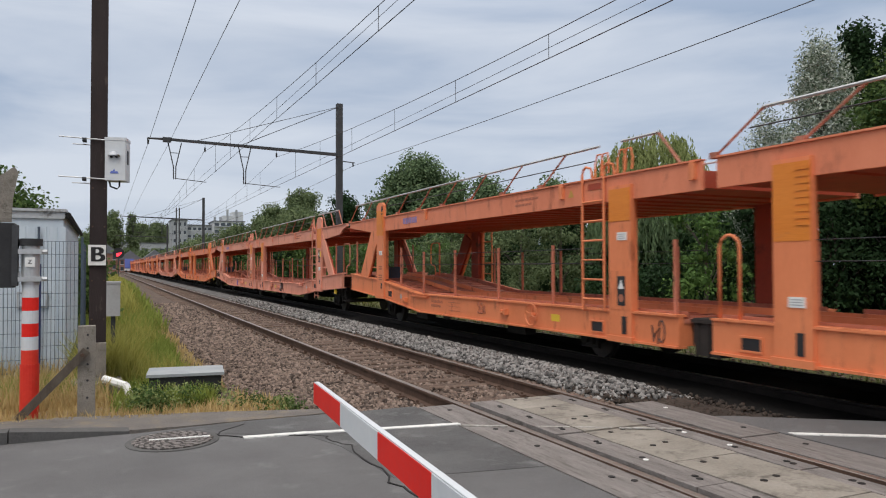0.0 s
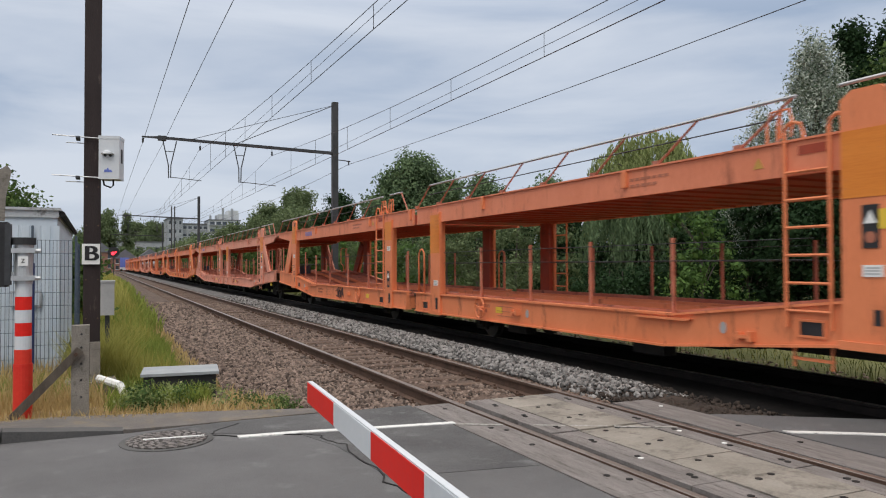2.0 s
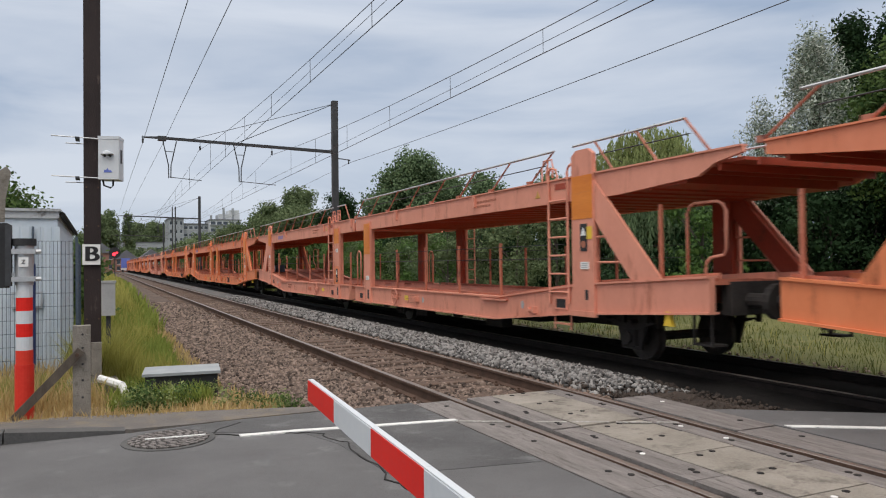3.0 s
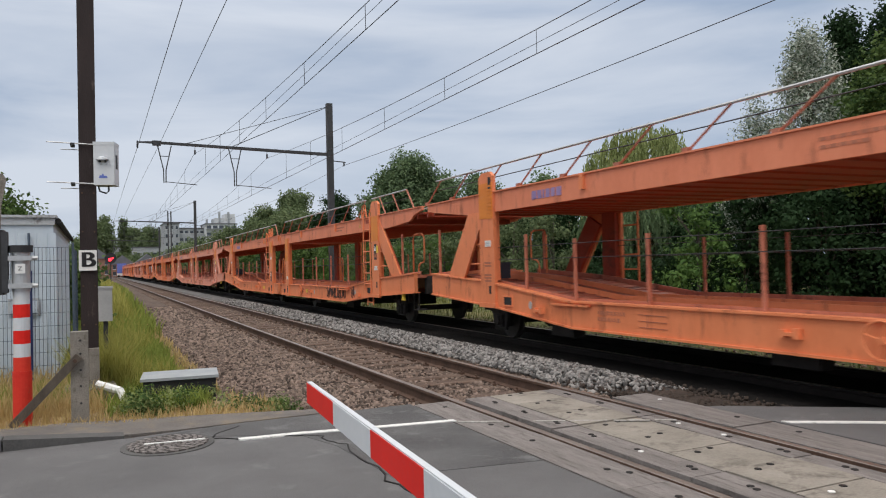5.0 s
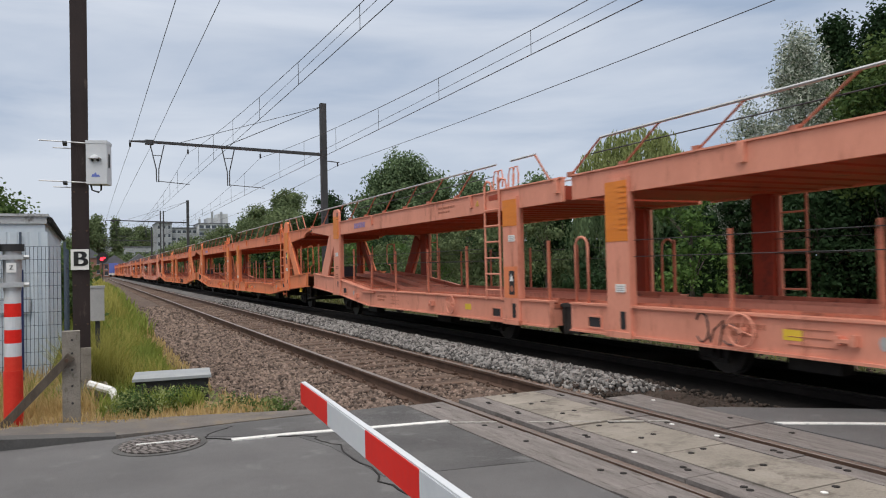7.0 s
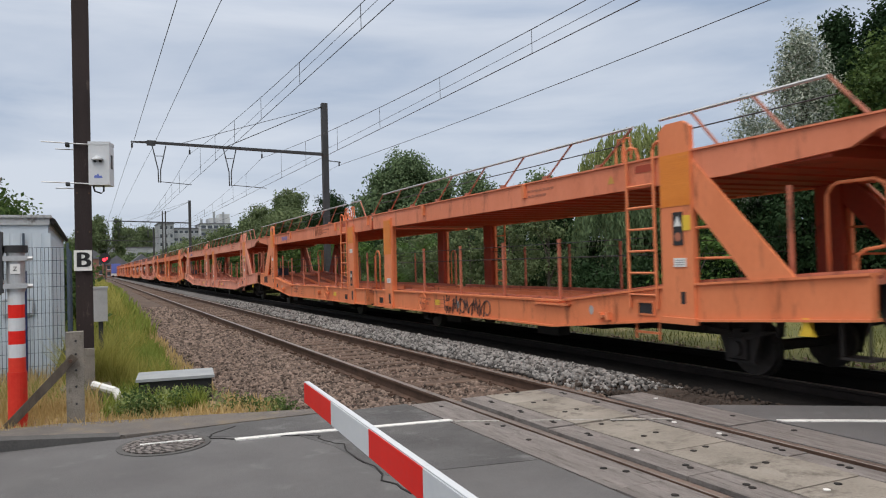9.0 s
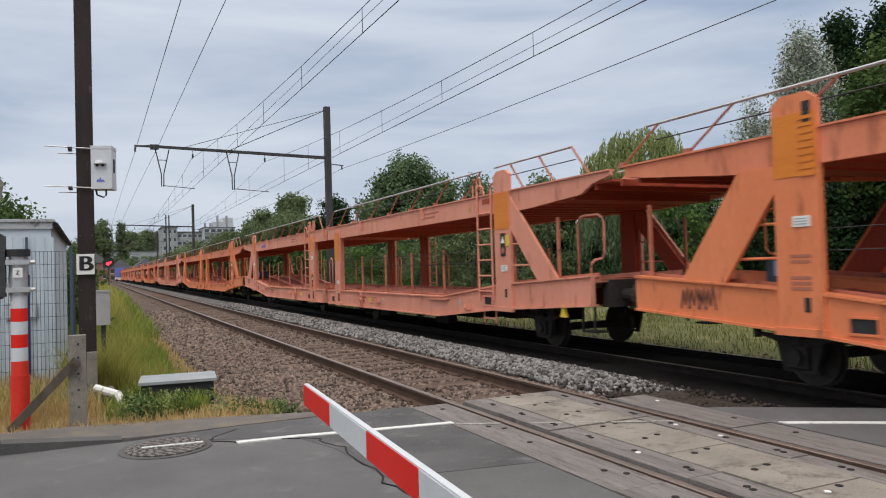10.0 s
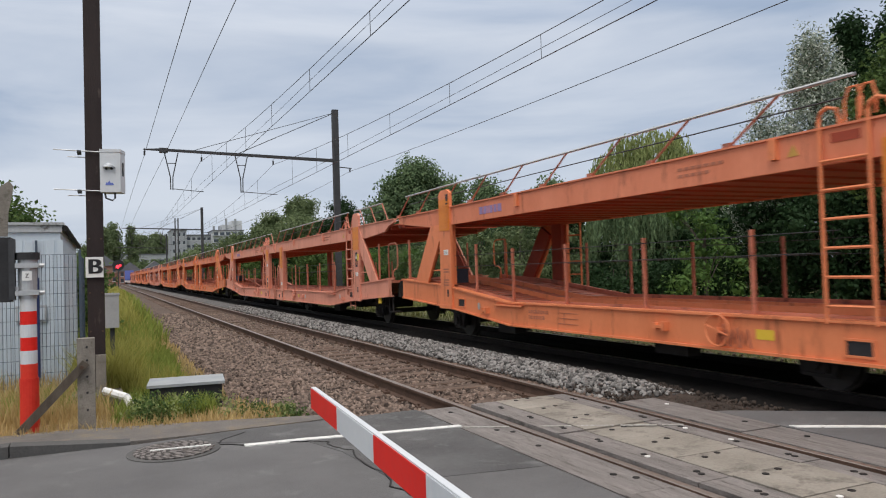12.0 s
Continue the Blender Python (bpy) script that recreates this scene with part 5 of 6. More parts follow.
def build_hut():
    h = thing("equipment_hut", "pale blue-grey clad railway equipment hut", "hut", pose(-5.07, 13.0, 0))
    part("wall", B(-4.0, 0, 0, 6.9, -0.1, 2.335), HUTM, h, "pale ribbed cladding")
    bm = bmesh.new()
    for k in range(27):
        x = -0.14 - k * 0.145
        prism(bm, [(x - 0.05, -0.008), (x + 0.05, -0.008), (x + 0.06, 0.0), (x - 0.06, 0.0)], 0.02, 2.2, "z")
    part("front_ribs", bm, HUTM, h)
    bm = bmesh.new()
    for k in range(46):
        y = 0.1 + k * 0.15
        prism(bm, [(0, y - 0.06), (0.008, y - 0.05), (0.008, y + 0.05), (0, y + 0.06)], 0.02, 2.2, "z")
    part("side_ribs", bm, HUTM, h)
    part("roof", B(-4.05, 0.05, -0.06, 6.95, 2.44, 2.48), HUTTRIM, h, "weathered flat roof edge", bevel=0.012)
    part("fascia", B(-4.02, 0.025, -0.03, 6.93, 2.33, 2.44), HUTTRIM, h, bevel=0.01)
    part("gutter", tube(bmesh.new(), [(0.07, -0.03, 2.39), (0.07, 6.9, 2.37)], 0.045, 8), RUBBER, h)
    part("downpipe", tube(bmesh.new(), [(-0.33, -0.06, 0), (-0.33, -0.06, 2.2)], 0.02, 6), FENCEM, h)
    part("corner_trim", B(-0.05, 0.035, -0.035, 0.05, -0.1, 2.2), HUTM, h)
    w = part("hatch", B(-0.62, -0.2, -0.045, -0.02, 0.95, 1.2), HUTTRIM, h, "small dark-framed hatch")
    part("hatch_door", B(-0.59, -0.23, -0.055, -0.045, 0.98, 1.17), HUTM, w)
    d = part("door", B(-1.9, -0.95, -0.05, -0.02, 0.0, 2.05), HUTM, h, "plain clad door", bevel=0.01)
    part("handle", B(-1.05, -0.98, -0.09, -0.05, 1.0, 1.05), BLACKP, d)
    # mesh fence in front
    f = thing("mesh_fence", "dark welded mesh fence panels on posts", "fence", pose(0, 12.2, 0))
    wire = mesh_of(B(-0.0035, 0.0035, -0.0035, 0.0035, 0, 2.0), "upright_wire")
    for k in range(58):
        u = part("upright_wire", wire, FENCEM, f)
        u.location = (-4.78 - k * 0.05, 0, -0.05)
    for k in range(11):
        part("cross_wire", B(-8.0, -4.78, -0.008, -0.002, 0.05 + k * 0.19, 0.056 + k * 0.19), FENCEM, f)
    for x in (-4.78, -5.34, -5.46, -7.9):
        part("post", B(x - (0.028 if -6 < x < -5 else 0.016), x + (0.028 if -6 < x < -5 else 0.016), -0.025, 0.025, -0.1, 1.62 if -6 < x < -5 else 2.02), NAVY if -6 < x < -5 else FENCEM, f, "navy blue gate post" if -6 < x < -5 else "")
    bm = bmesh.new()
    for k in range(24):
        box(bm, -4.783, -4.777, 0.1 + k * 0.1, 0.105 + k * 0.1, -0.05, 1.95)
    for k in range(10):
        box(bm, -4.784, -4.778, 0.0, 2.5, 0.05 + k * 0.2, 0.056 + k * 0.2)
    tagged(part("return_panel", bm, FENCEM, f), kind="stuff")


def build_catenary():
    def gantry(y, top, label, left=-2.6):
        g = thing("catenary_gantry", label, "catenary gantry", pose(0, y, 0), group="gantries along the line")
        mx = 7.4
        bm = bmesh.new()
        prism(bm, [(mx - 0.16, -0.16), (mx + 0.16, -0.16), (mx + 0.16, 0.16), (mx - 0.16, 0.16)], -0.4, top, "z")
        part("mast", bm, MASTM, g, bevel=0.02)
        bm = bmesh.new()
        prism(bm, [(left, 8.05), (left + 0.9, 8.02), (mx, 7.74), (mx, 7.90), (left + 0.9, 8.14), (left, 8.09)], -0.09, 0.09, "y")
        part("beam", bm, MASTM, g)
        part("beam_joint", B(left + 0.75, left + 1.15, -0.11, 0.11, 7.93, 8.17), MASTM, g)
        part("stay", tube(bmesh.new(), [(mx, 0, top - 0.15), (2.0, 0, 8.0)], 0.02, 5), MASTM, g)
        part("stay", tube(bmesh.new(), [(mx, 0, top - 0.15), (-0.2, 0, 8.1)], 0.015, 5), MASTM, g)
        for x0, x1, zb in ((-1.28, 0.12, 6.05), (2.22, 3.95, 5.95)):
            d = part("drop_frame", tube(bmesh.new(), [(x0 - 0.33, 0, 7.95), (x0 - 0.06, 0, 6.7), (x0 - 0.05, 0, zb)], 0.03, 6), MASTM, g)
            part("drop_bar", tube(bmesh.new(), [(x0 + 0.33, 0, 7.95), (x0 + 0.06, 0, 6.7), (x0 + 0.05, 0, zb)], 0.03, 6), MASTM, d)
            part("cross_bar", tube(bmesh.new(), [(x0 - 0.2, 0, 7.4), (x0 + 0.2, 0, 7.4)], 0.02, 6), MASTM, d)
            part("registration_arm", tube(bmesh.new(), [(x0, 0, zb + 0.05), (x1 + 0.15, 0, zb - 0.08)], 0.02, 6), MASTM, d)
        for x, z in ((0.2, 7.82), (3.9, 7.76), (left + 0.05, 8.05)):
            i = part("insulator", cyl(bmesh.new(), (x, 0, z - 0.16), 0.045, 0.22, "z", 8), BLACKP, g)
            part("hanger", tube(bmesh.new(), [(x, 0, z + 0.1), (x, 0, z - 0.3)], 0.012, 5), MASTM, i)
        part("side_arm", tube(bmesh.new(), [(mx - 0.1, 0, 7.5), (8.3, 0, 7.42)], 0.03, 6), MASTM, g)
        part("arm_insulator", cyl(bmesh.new(), (8.2, 0, 7.3), 0.04, 0.2, "z", 8), BLACKP, g)
        return g
    gantry(40.0, 10.68, "dark steel mast with a cantilever beam over both tracks")
    gantry(103.0, 10.8, "dark steel mast with a cantilever beam, far along the line")
    gantry(166.0, 10.8, "dark steel mast with a cantilever beam, beyond the far one")
    mt = thing("mast", "slim dark double-channel mast beside the line", "mast", pose(7.2, 139, 0))
    for x in (-0.25, 0.25):
        part("channel", B(x - 0.1, x + 0.1, -0.1, 0.1, -0.4, 12.1), MASTM, mt)
    spans = [(-23.0, 40.0), (40.0, 103.0), (103.0, 166.0), (166.0, 300.0)]

    def wire(name, label, x, z, sag, r):
        bm = bmesh.new()
        for a, b in spans:
            pts = [(x if not callable(x) else x(y), y, z - sag * 4 * u * (1 - u)) for u in np.linspace(0, 1, 29) for y in (a + (b - a) * u,)]
            tube(bm, pts, r, 4)
        return tagged(part(name, bm, WIREM), label, "wire")
    wire("contact_wire", "dark contact wire over the near track", 0.12, 5.98, 0.03, 0.011)
    wire("contact_wire", "dark contact wire over the far track", 3.85, 5.9, 0.03, 0.011)
    mess = [wire("messenger_wire", "sagging messenger wire over the near track", 0.15, 7.55, 1.12, 0.010), wire("messenger_wire", "sagging messenger wire over the far track", 3.90, 7.5, 1.12, 0.010)]
    wire("auxiliary_wire", "thin auxiliary wire over the near track", 0.13, 6.35, 0.14, 0.007)
    wire("auxiliary_wire", "thin auxiliary wire over the far track", 3.93, 6.25, 0.12, 0.007)
    wire("feeder_wire", "feeder cable on the mast side", 8.2, 7.25, 0.45, 0.011)
    wire("feeder_wire", "overhead feeder cable at the beam's free end", -2.55, 7.8, -0.15, 0.010)
    wire("feeder_wire", "overhead feeder cable beside the free end", -1.55, 7.9, -0.15, 0.010)
    for w, x, zc, zm in ((mess[0], 0.14, 5.97, 7.55), (mess[1], 3.88, 5.89, 7.5)):
        for a, b in spans[:3]:
            for k in range(1, 14):
                u = k / 14.0
                part("dropper", tube(bmesh.new(), [(x, a + (b - a) * u, zc), (x, a + (b - a) * u, zm - 1.12 * 4 * u * (1 - u))], 0.007, 4), WIREM, w)


# ---- planting ----
def quads_mesh(name, cen, nrm, size, aspect, material, rng, fold=0.0, along=None, width=0.45):
    """Many small leaf quads in one mesh, lying any way or along a given direction."""
    n = len(cen)
    t = np.cross(nrm, rng.normal(size=(n, 3))) if along is None else along + 0.25 * rng.normal(size=(n, 3))
    t /= np.linalg.norm(t, axis=1)[:, None] + 1e-9
    b = np.cross(nrm, t)
    s = size[:, None]
    v = np.stack([cen - t * s * aspect, cen + b * s * width + nrm * s * fold, cen + t * s * aspect, cen - b * s * width + nrm * s * fold], 1).reshape(-1, 3)
    me = bpy.data.meshes.new(name)
    me.vertices.add(len(v))
    me.vertices.foreach_set("co", v.astype(np.float32).ravel())
    me.loops.add(4 * n)
    me.loops.foreach_set("vertex_index", np.arange(4 * n, dtype=np.int32))
    me.polygons.add(n)
    me.polygons.foreach_set("loop_start", np.arange(0, 4 * n, 4, dtype=np.int32))
    me.update(calc_edges=True)
    me.materials.append(material)
    return me


def crown_points(rng, blobs, per, leaf, droop=0.0, core=0.0):
    """Leaves gathered in twiggy sprays on the skins of many small clumps."""
    C, Nn, S = [], [], []
    for bx, by, bz, rx, ry, rz in blobs:
        k = max(6, int(per * rx * rz * 3))
        d = rng.normal(size=(k, 3))
        d /= np.linalg.norm(d, axis=1)[:, None]
        r = 0.55 + 0.5 * rng.rand(k, 1) ** 0.6
        hub = np.array([bx, by, bz]) + d * r * np.array([rx, ry, rz])
        m = 9
        off = np.clip(rng.normal(size=(k, m, 3)), -1.5, 1.5) * leaf * 1.9
        off[:, :, 2] -= np.abs(rng.normal(size=(k, m))) * droop
        c = (hub[:, None, :] + off).reshape(-1, 3)
        nn = np.repeat(d, m, 0) * 0.6 + rng.normal(size=(k * m, 3)) * 0.7 + np.array([0, 0, 0.35])
        C.append(c)
        Nn.append(nn / np.linalg.norm(nn, axis=1)[:, None])
        S.append(leaf * (0.6 + 0.8 * rng.rand(k * m)))
        # larger inner leaves close the middle of each clump
        q = int(k * core)
        d = rng.normal(size=(q, 3))
        d /= np.linalg.norm(d, axis=1)[:, None] + 1e-9
        C.append(np.array([bx, by, bz]) + d * (0.25 + 0.4 * rng.rand(q, 1)) * np.array([rx, ry, rz]))
        Nn.append(d)
        S.append(leaf * (1.2 + 0.9 * rng.rand(q)))
    return np.vstack(C), np.vstack(Nn), np.concatenate(S)


def tree(name, label, x, y, h, w, material, seed, leaf=0.16, per=12.0, base=0.25, shape="round", nb=26, droop=0.0, z0=-0.15, category="tree", core=3.0, limbs=False):
    rng = np.random.RandomState(seed)
    t = thing(name, label, category, pose(x, y, z0))
    blobs = []
    for i in range(nb):
        u = rng.rand()
        z = h * (base + (0.97 - base) * u)
        if shape == "round":
            rad = w * math.sqrt(max(0.05, 1 - (2 * (u - 0.42)) ** 2 * 0.85))
        elif shape == "column":
            rad = w * (0.55 + 0.5 * math.sin(math.pi * min(1, u * 1.05))) * (1 - 0.55 * u)
        elif shape == "spray":
            rad = w * (1.15 - 0.85 * u)
        else:
            rad = w * (0.75 + 0.35 * rng.rand()) * (1.0 - 0.45 * max(0, u - 0.6) / 0.4)
        a = rng.rand() * 2 * math.pi
        q = rad * math.sqrt(rng.rand()) * 0.85
        s = w * (0.3 + 0.2 * rng.rand()) if shape == "column" else w * (0.15 + 0.13 * rng.rand()) if shape == "spray" else w * (0.22 + 0.2 * rng.rand())
        blobs.append((q * math.cos(a), q * math.sin(a), z - s * 0.5, s, s, s * {"column": 1.6, "spray": 2.6}.get(shape, 0.8)))
    c, n, s = crown_points(rng, blobs, per, leaf, droop, core)
    c[:, 2] = np.maximum(c[:, 2], 0.05)
    part("crown", quads_mesh("crown", c, n, s, 0.75, material, rng, 0.12, width=0.3 if shape == "spray" else 0.45), material, t)
    bm, limb_list = bmesh.new(), []
    r = max(0.05, h * 0.018)
    tube(bm, [(0, 0, -0.2), (0.02 * h * (rng.rand() - 0.5), 0, h * 0.3), (0.05 * h * (rng.rand() - 0.5), 0.03 * h * (rng.rand() - 0.5), h * 0.8)], r, 8, r * 0.25)
    for b in blobs[::3]:
        zz = max(0.15 * h, b[2] - 0.25 * h)
        tube(bm if not limbs else part_bm(limb_list), [(0, 0, zz), (b[0] * 0.5, b[1] * 0.5, (zz + b[2]) / 2 + 0.02 * h), (b[0], b[1], b[2])], r * 0.35, 5, r * 0.08)
    tk = part("trunk", bm, BARK, t)
    for lb in limb_list:
        part("limb", lb, BARK, tk)
    return t


def part_bm(store):
    store.append(bmesh.new())
    return store[-1]


def weeping_willow(label, x, y, h, w, material, seed, n, low=0.4):
    """A domed crown whose twigs hang down as leafy strings, some nearly to the ground."""
    rng = np.random.RandomState(seed)
    t = thing("willow", label, "tree", pose(x, y, -0.15))
    C, S = [], []
    for i in range(n):
        # a tassel of several strings from one bough end
        a, q = rng.rand() * 2 * math.pi, w * math.sqrt(rng.rand())
        lobe = 1 + 0.16 * math.sin(3 * a + seed) + 0.10 * math.sin(7 * a)
        top = h * (0.62 + 0.38 * math.sqrt(max(0.0, 1 - (q / w) ** 2))) - 0.4 * rng.rand()
        drop = h * (0.25 + 0.7 * rng.rand() * (0.3 + 0.7 * q / w))
        for j in range(7):
            px, py = q * lobe * math.cos(a) + 0.13 * rng.normal(), q * lobe * math.sin(a) + 0.13 * rng.normal()
            zt = top - 0.25 * rng.rand()
            zb = max(low, zt - drop * (0.7 + 0.5 * rng.rand()))
            m = max(4, int((zt - zb) / 0.10))
            u = np.linspace(0, 1, m)
            out = 0.45 * np.sqrt(u)
            P = np.stack([px + math.cos(a) * out, py + math.sin(a) * out, zt + (zb - zt) * u], 1)
            C.append(P + rng.normal(size=P.shape) * 0.025)
            S.append(0.11 + 0.05 * rng.rand(m))
    c, s = np.vstack(C), np.concatenate(S)
    nn = rng.normal(size=c.shape) * np.array([1, 1, 0.35]) + np.array([0, 0, 0.25])
    nn /= np.linalg.norm(nn, axis=1)[:, None]
    part("crown", quads_mesh("crown", c, nn, s, 0.9, material, rng, 0.05, np.array([0, 0, 1.0]), 0.28), material, t, "hanging leafy twigs")
    bm = bmesh.new()
    r = h * 0.028
    tube(bm, [(0, 0, -0.2), (0.1, 0.05, h * 0.3), (0.15, -0.1, h * 0.55)], r, 8, r * 0.6)
    tk = part("trunk", bm, BARK, t)
    for i in range(9):
        a, q = i * 0.75 + rng.rand() * 0.4, w * (0.35 + 0.5 * rng.rand())
        lb = tube(bmesh.new(), [(0.1, 0, h * (0.35 + 0.02 * i)), (q * 0.5 * math.cos(a), q * 0.5 * math.sin(a), h * 0.72), (q * math.cos(a), q * math.sin(a), h * 0.78)], r * 0.4, 6, r * 0.08)
        part("limb", lb, BARK, tk)
    return t


def build_trees():
    rng = random.Random(3)
    # trackside thicket: bushes of uneven height and tone, dark gaps between them
    i = 0
    y = -6.0
    while y < 62:
        i += 1
        gap = 18.6 < y < 25.5          # low growth before the weeping willow
        h = (1.5 + 0.7 * rng.random()) if gap else 3.2 + 1.5 * rng.random()
        if 15.2 < y < 18.6:
            shade = LEAF_E
        elif y > 25:
            shade = rng.choice((LEAF_F, LEAF_A, LEAF_E, LEAF_H, LEAF_H))
        else:
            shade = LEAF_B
        tone = "fresh green" if shade is LEAF_E else "mid green" if shade is LEAF_A else "blue-green" if shade is LEAF_F else "dull grey-green" if shade is LEAF_H else "dark green"
        tree("hedge_tree", tone + " bushy young tree in the trackside thicket", 11.2 + 2.6 * rng.random() + 0.02 * y, y, h, 1.3 + 0.7 * rng.random(), shade, 100 + i, leaf=0.075 if y > 6 else 0.13, per=26 if y > 6 else 9, base=0.03, shape="bush", nb=24)
        y += 1.9 + 0.9 * rng.random() + max(0, y) * 0.012
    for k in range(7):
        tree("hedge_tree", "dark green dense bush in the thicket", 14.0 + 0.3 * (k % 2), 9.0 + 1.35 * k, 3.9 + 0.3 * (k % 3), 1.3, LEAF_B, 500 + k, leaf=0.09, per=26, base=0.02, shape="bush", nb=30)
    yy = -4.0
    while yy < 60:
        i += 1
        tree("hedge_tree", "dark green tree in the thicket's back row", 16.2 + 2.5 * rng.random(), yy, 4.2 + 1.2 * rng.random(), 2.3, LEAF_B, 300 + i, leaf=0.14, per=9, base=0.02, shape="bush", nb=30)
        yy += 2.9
    while y < 300:
        i += 1
        tree("hedge_tree", "green young tree in the trackside hedge", 12.5 + 3 * rng.random(), y, 3.8 + 1.4 * rng.random(), 2.6, LEAF_A if rng.random() < 0.6 else LEAF_B, 100 + i, leaf=0.2, per=6, base=0.05, shape="bush", nb=22)
        y += 4.5 + 0.03 * (y - 60)
    tree("silver_birch", "silvery pale-leaved tree with an open crown", 15.0, 15.4, 8.3, 1.6, LEAF_C, 7, leaf=0.068, per=64, base=0.48, shape="spray", nb=44, core=0, limbs=True)
    tree("silver_birch", "silvery pale-leaved slender tree", 14.6, 17.2, 6.5, 1.3, LEAF_C, 8, leaf=0.065, per=64, base=0.46, shape="spray", nb=28, core=0, limbs=True)
    tree("hedge_tree", "tall mid green tree behind the thicket", 14.3, 12.4, 7.6, 1.5, LEAF_A, 9, leaf=0.085, per=40, base=0.46, nb=44, core=0.8)
    tree("hedge_tree", "tall mid green tree behind the thicket", 14.6, 10.9, 7.9, 1.7, LEAF_A, 19, leaf=0.085, per=40, base=0.46, nb=44, core=0.8)
    tree("poplar", "tall dark columnar poplar", 32.5, 26.7, 14.6, 1.7, LEAF_B, 10, leaf=0.14, per=30, base=0.12, shape="column", nb=64)
    tree("poplar", "tall dark columnar poplar", 33.6, 24.9, 14.7, 1.8, LEAF_B, 11, leaf=0.14, per=30, base=0.12, shape="column", nb=64)
    tree("poplar", "tall dark columnar poplar", 34.3, 22.5, 14.4, 2.0, LEAF_B, 12, leaf=0.15, per=26, base=0.12, shape="column", nb=64)
    weeping_willow("yellow-green weeping willow with hanging twigs", 20.3, 29.0, 8.4, 2.9, LEAF_D, 13, 130)
    weeping_willow("blue-green weeping willow with long hanging twigs", 16.8, 24.6, 5.6, 2.6, LEAF_F, 14, 100, 0.3)
    tree("broadleaf_tree", "large round dark green broadleaf tree", 25.5, 70.5, 13.4, 5.6, LEAF_F, 15, leaf=0.2, per=14, base=0.10, nb=64, core=2.0)
    tree("broadleaf_tree", "dark green broadleaf tree beside the large one", 27.5, 60.0, 10.2, 3.4, LEAF_F, 16, leaf=0.16, per=14, base=0.1, nb=36)
    tree("broadleaf_tree", "dark green tree in the row", 27.5, 50.0, 9.0, 3.6, LEAF_F, 17, leaf=0.16, per=14, base=0.1, nb=36)
    tree("broadleaf_tree", "dark green tree behind the mast", 25.0, 97.0, 12.4, 4.0, LEAF_B, 18, leaf=0.2, per=11, base=0.1, nb=36)
    for k, (x, yy, h, w) in enumerate(((28, 133, 15.4, 5.8), (25, 126, 13.4, 5.0), (25.5, 146, 14.0, 5.2), (21.5, 136, 10.6, 4.2), (19.0, 148, 10.0, 4.0))):
        tree("broadleaf_tree", "mid green broadleaf tree far along the line", x, yy, h, w, LEAF_H, 30 + k, leaf=0.28, per=7, base=0.08, nb=44)
    for k, (x, yy, h, w) in enumerate(((15.5, 165, 8.6, 4.5), (15.5, 178, 8.2, 4.5), (16, 192, 8.2, 5), (16.5, 220, 8.2, 6), (17, 255, 8, 7))):
        tree("broadleaf_tree", "low green tree beside the far track", x, yy, h, w, LEAF_H, 40 + k, leaf=0.35, per=4, base=0.05, nb=36)
    for k, (x, yy, h, w) in enumerate(((-6.0, 330, 24, 4.5), (-1.5, 345, 26, 5), (6.0, 350, 25, 2.0), (12, 420, 26, 8), (21, 430, 26, 8), (30, 440, 26, 8), (3, 300, 8, 4), (9, 310, 8, 5), (15, 320, 8.5, 5), (22, 330, 9, 5), (-12, 320, 15, 7))):
        tree("distant_tree", "dull green tree on the far rise", x, yy, h, w, LEAF_H, 50 + k, leaf=0.55, per=3.2, base=0.05, nb=40, shape="column" if k == 2 else "round")
    tree("sycamore", "bright green broadleaf branches above the hut", -8.3, 26.0, 5.0, 2.4, LEAF_A, 70, leaf=0.09, per=45, base=0.4, nb=44)
    for k, (x, yy, h) in enumerate(((-5.6, 21.5, 2.2), (-5.4, 24.5, 2.0), (-5.5, 28, 2.3), (-5.6, 33, 2.3), (-6.0, 40, 2.6), (-6.2, 50, 2.8), (-6.5, 64, 3.2), (-7, 82, 4), (-7.5, 105, 5))):
        tree("shrub", "green shrub along the hut side boundary", x, yy, h, 0.9 + 0.02 * yy, LEAF_A, 80 + k, leaf=0.06 + 0.0015 * yy, per=30 - 0.2 * yy, base=0.03, shape="bush", nb=20, category="shrub")


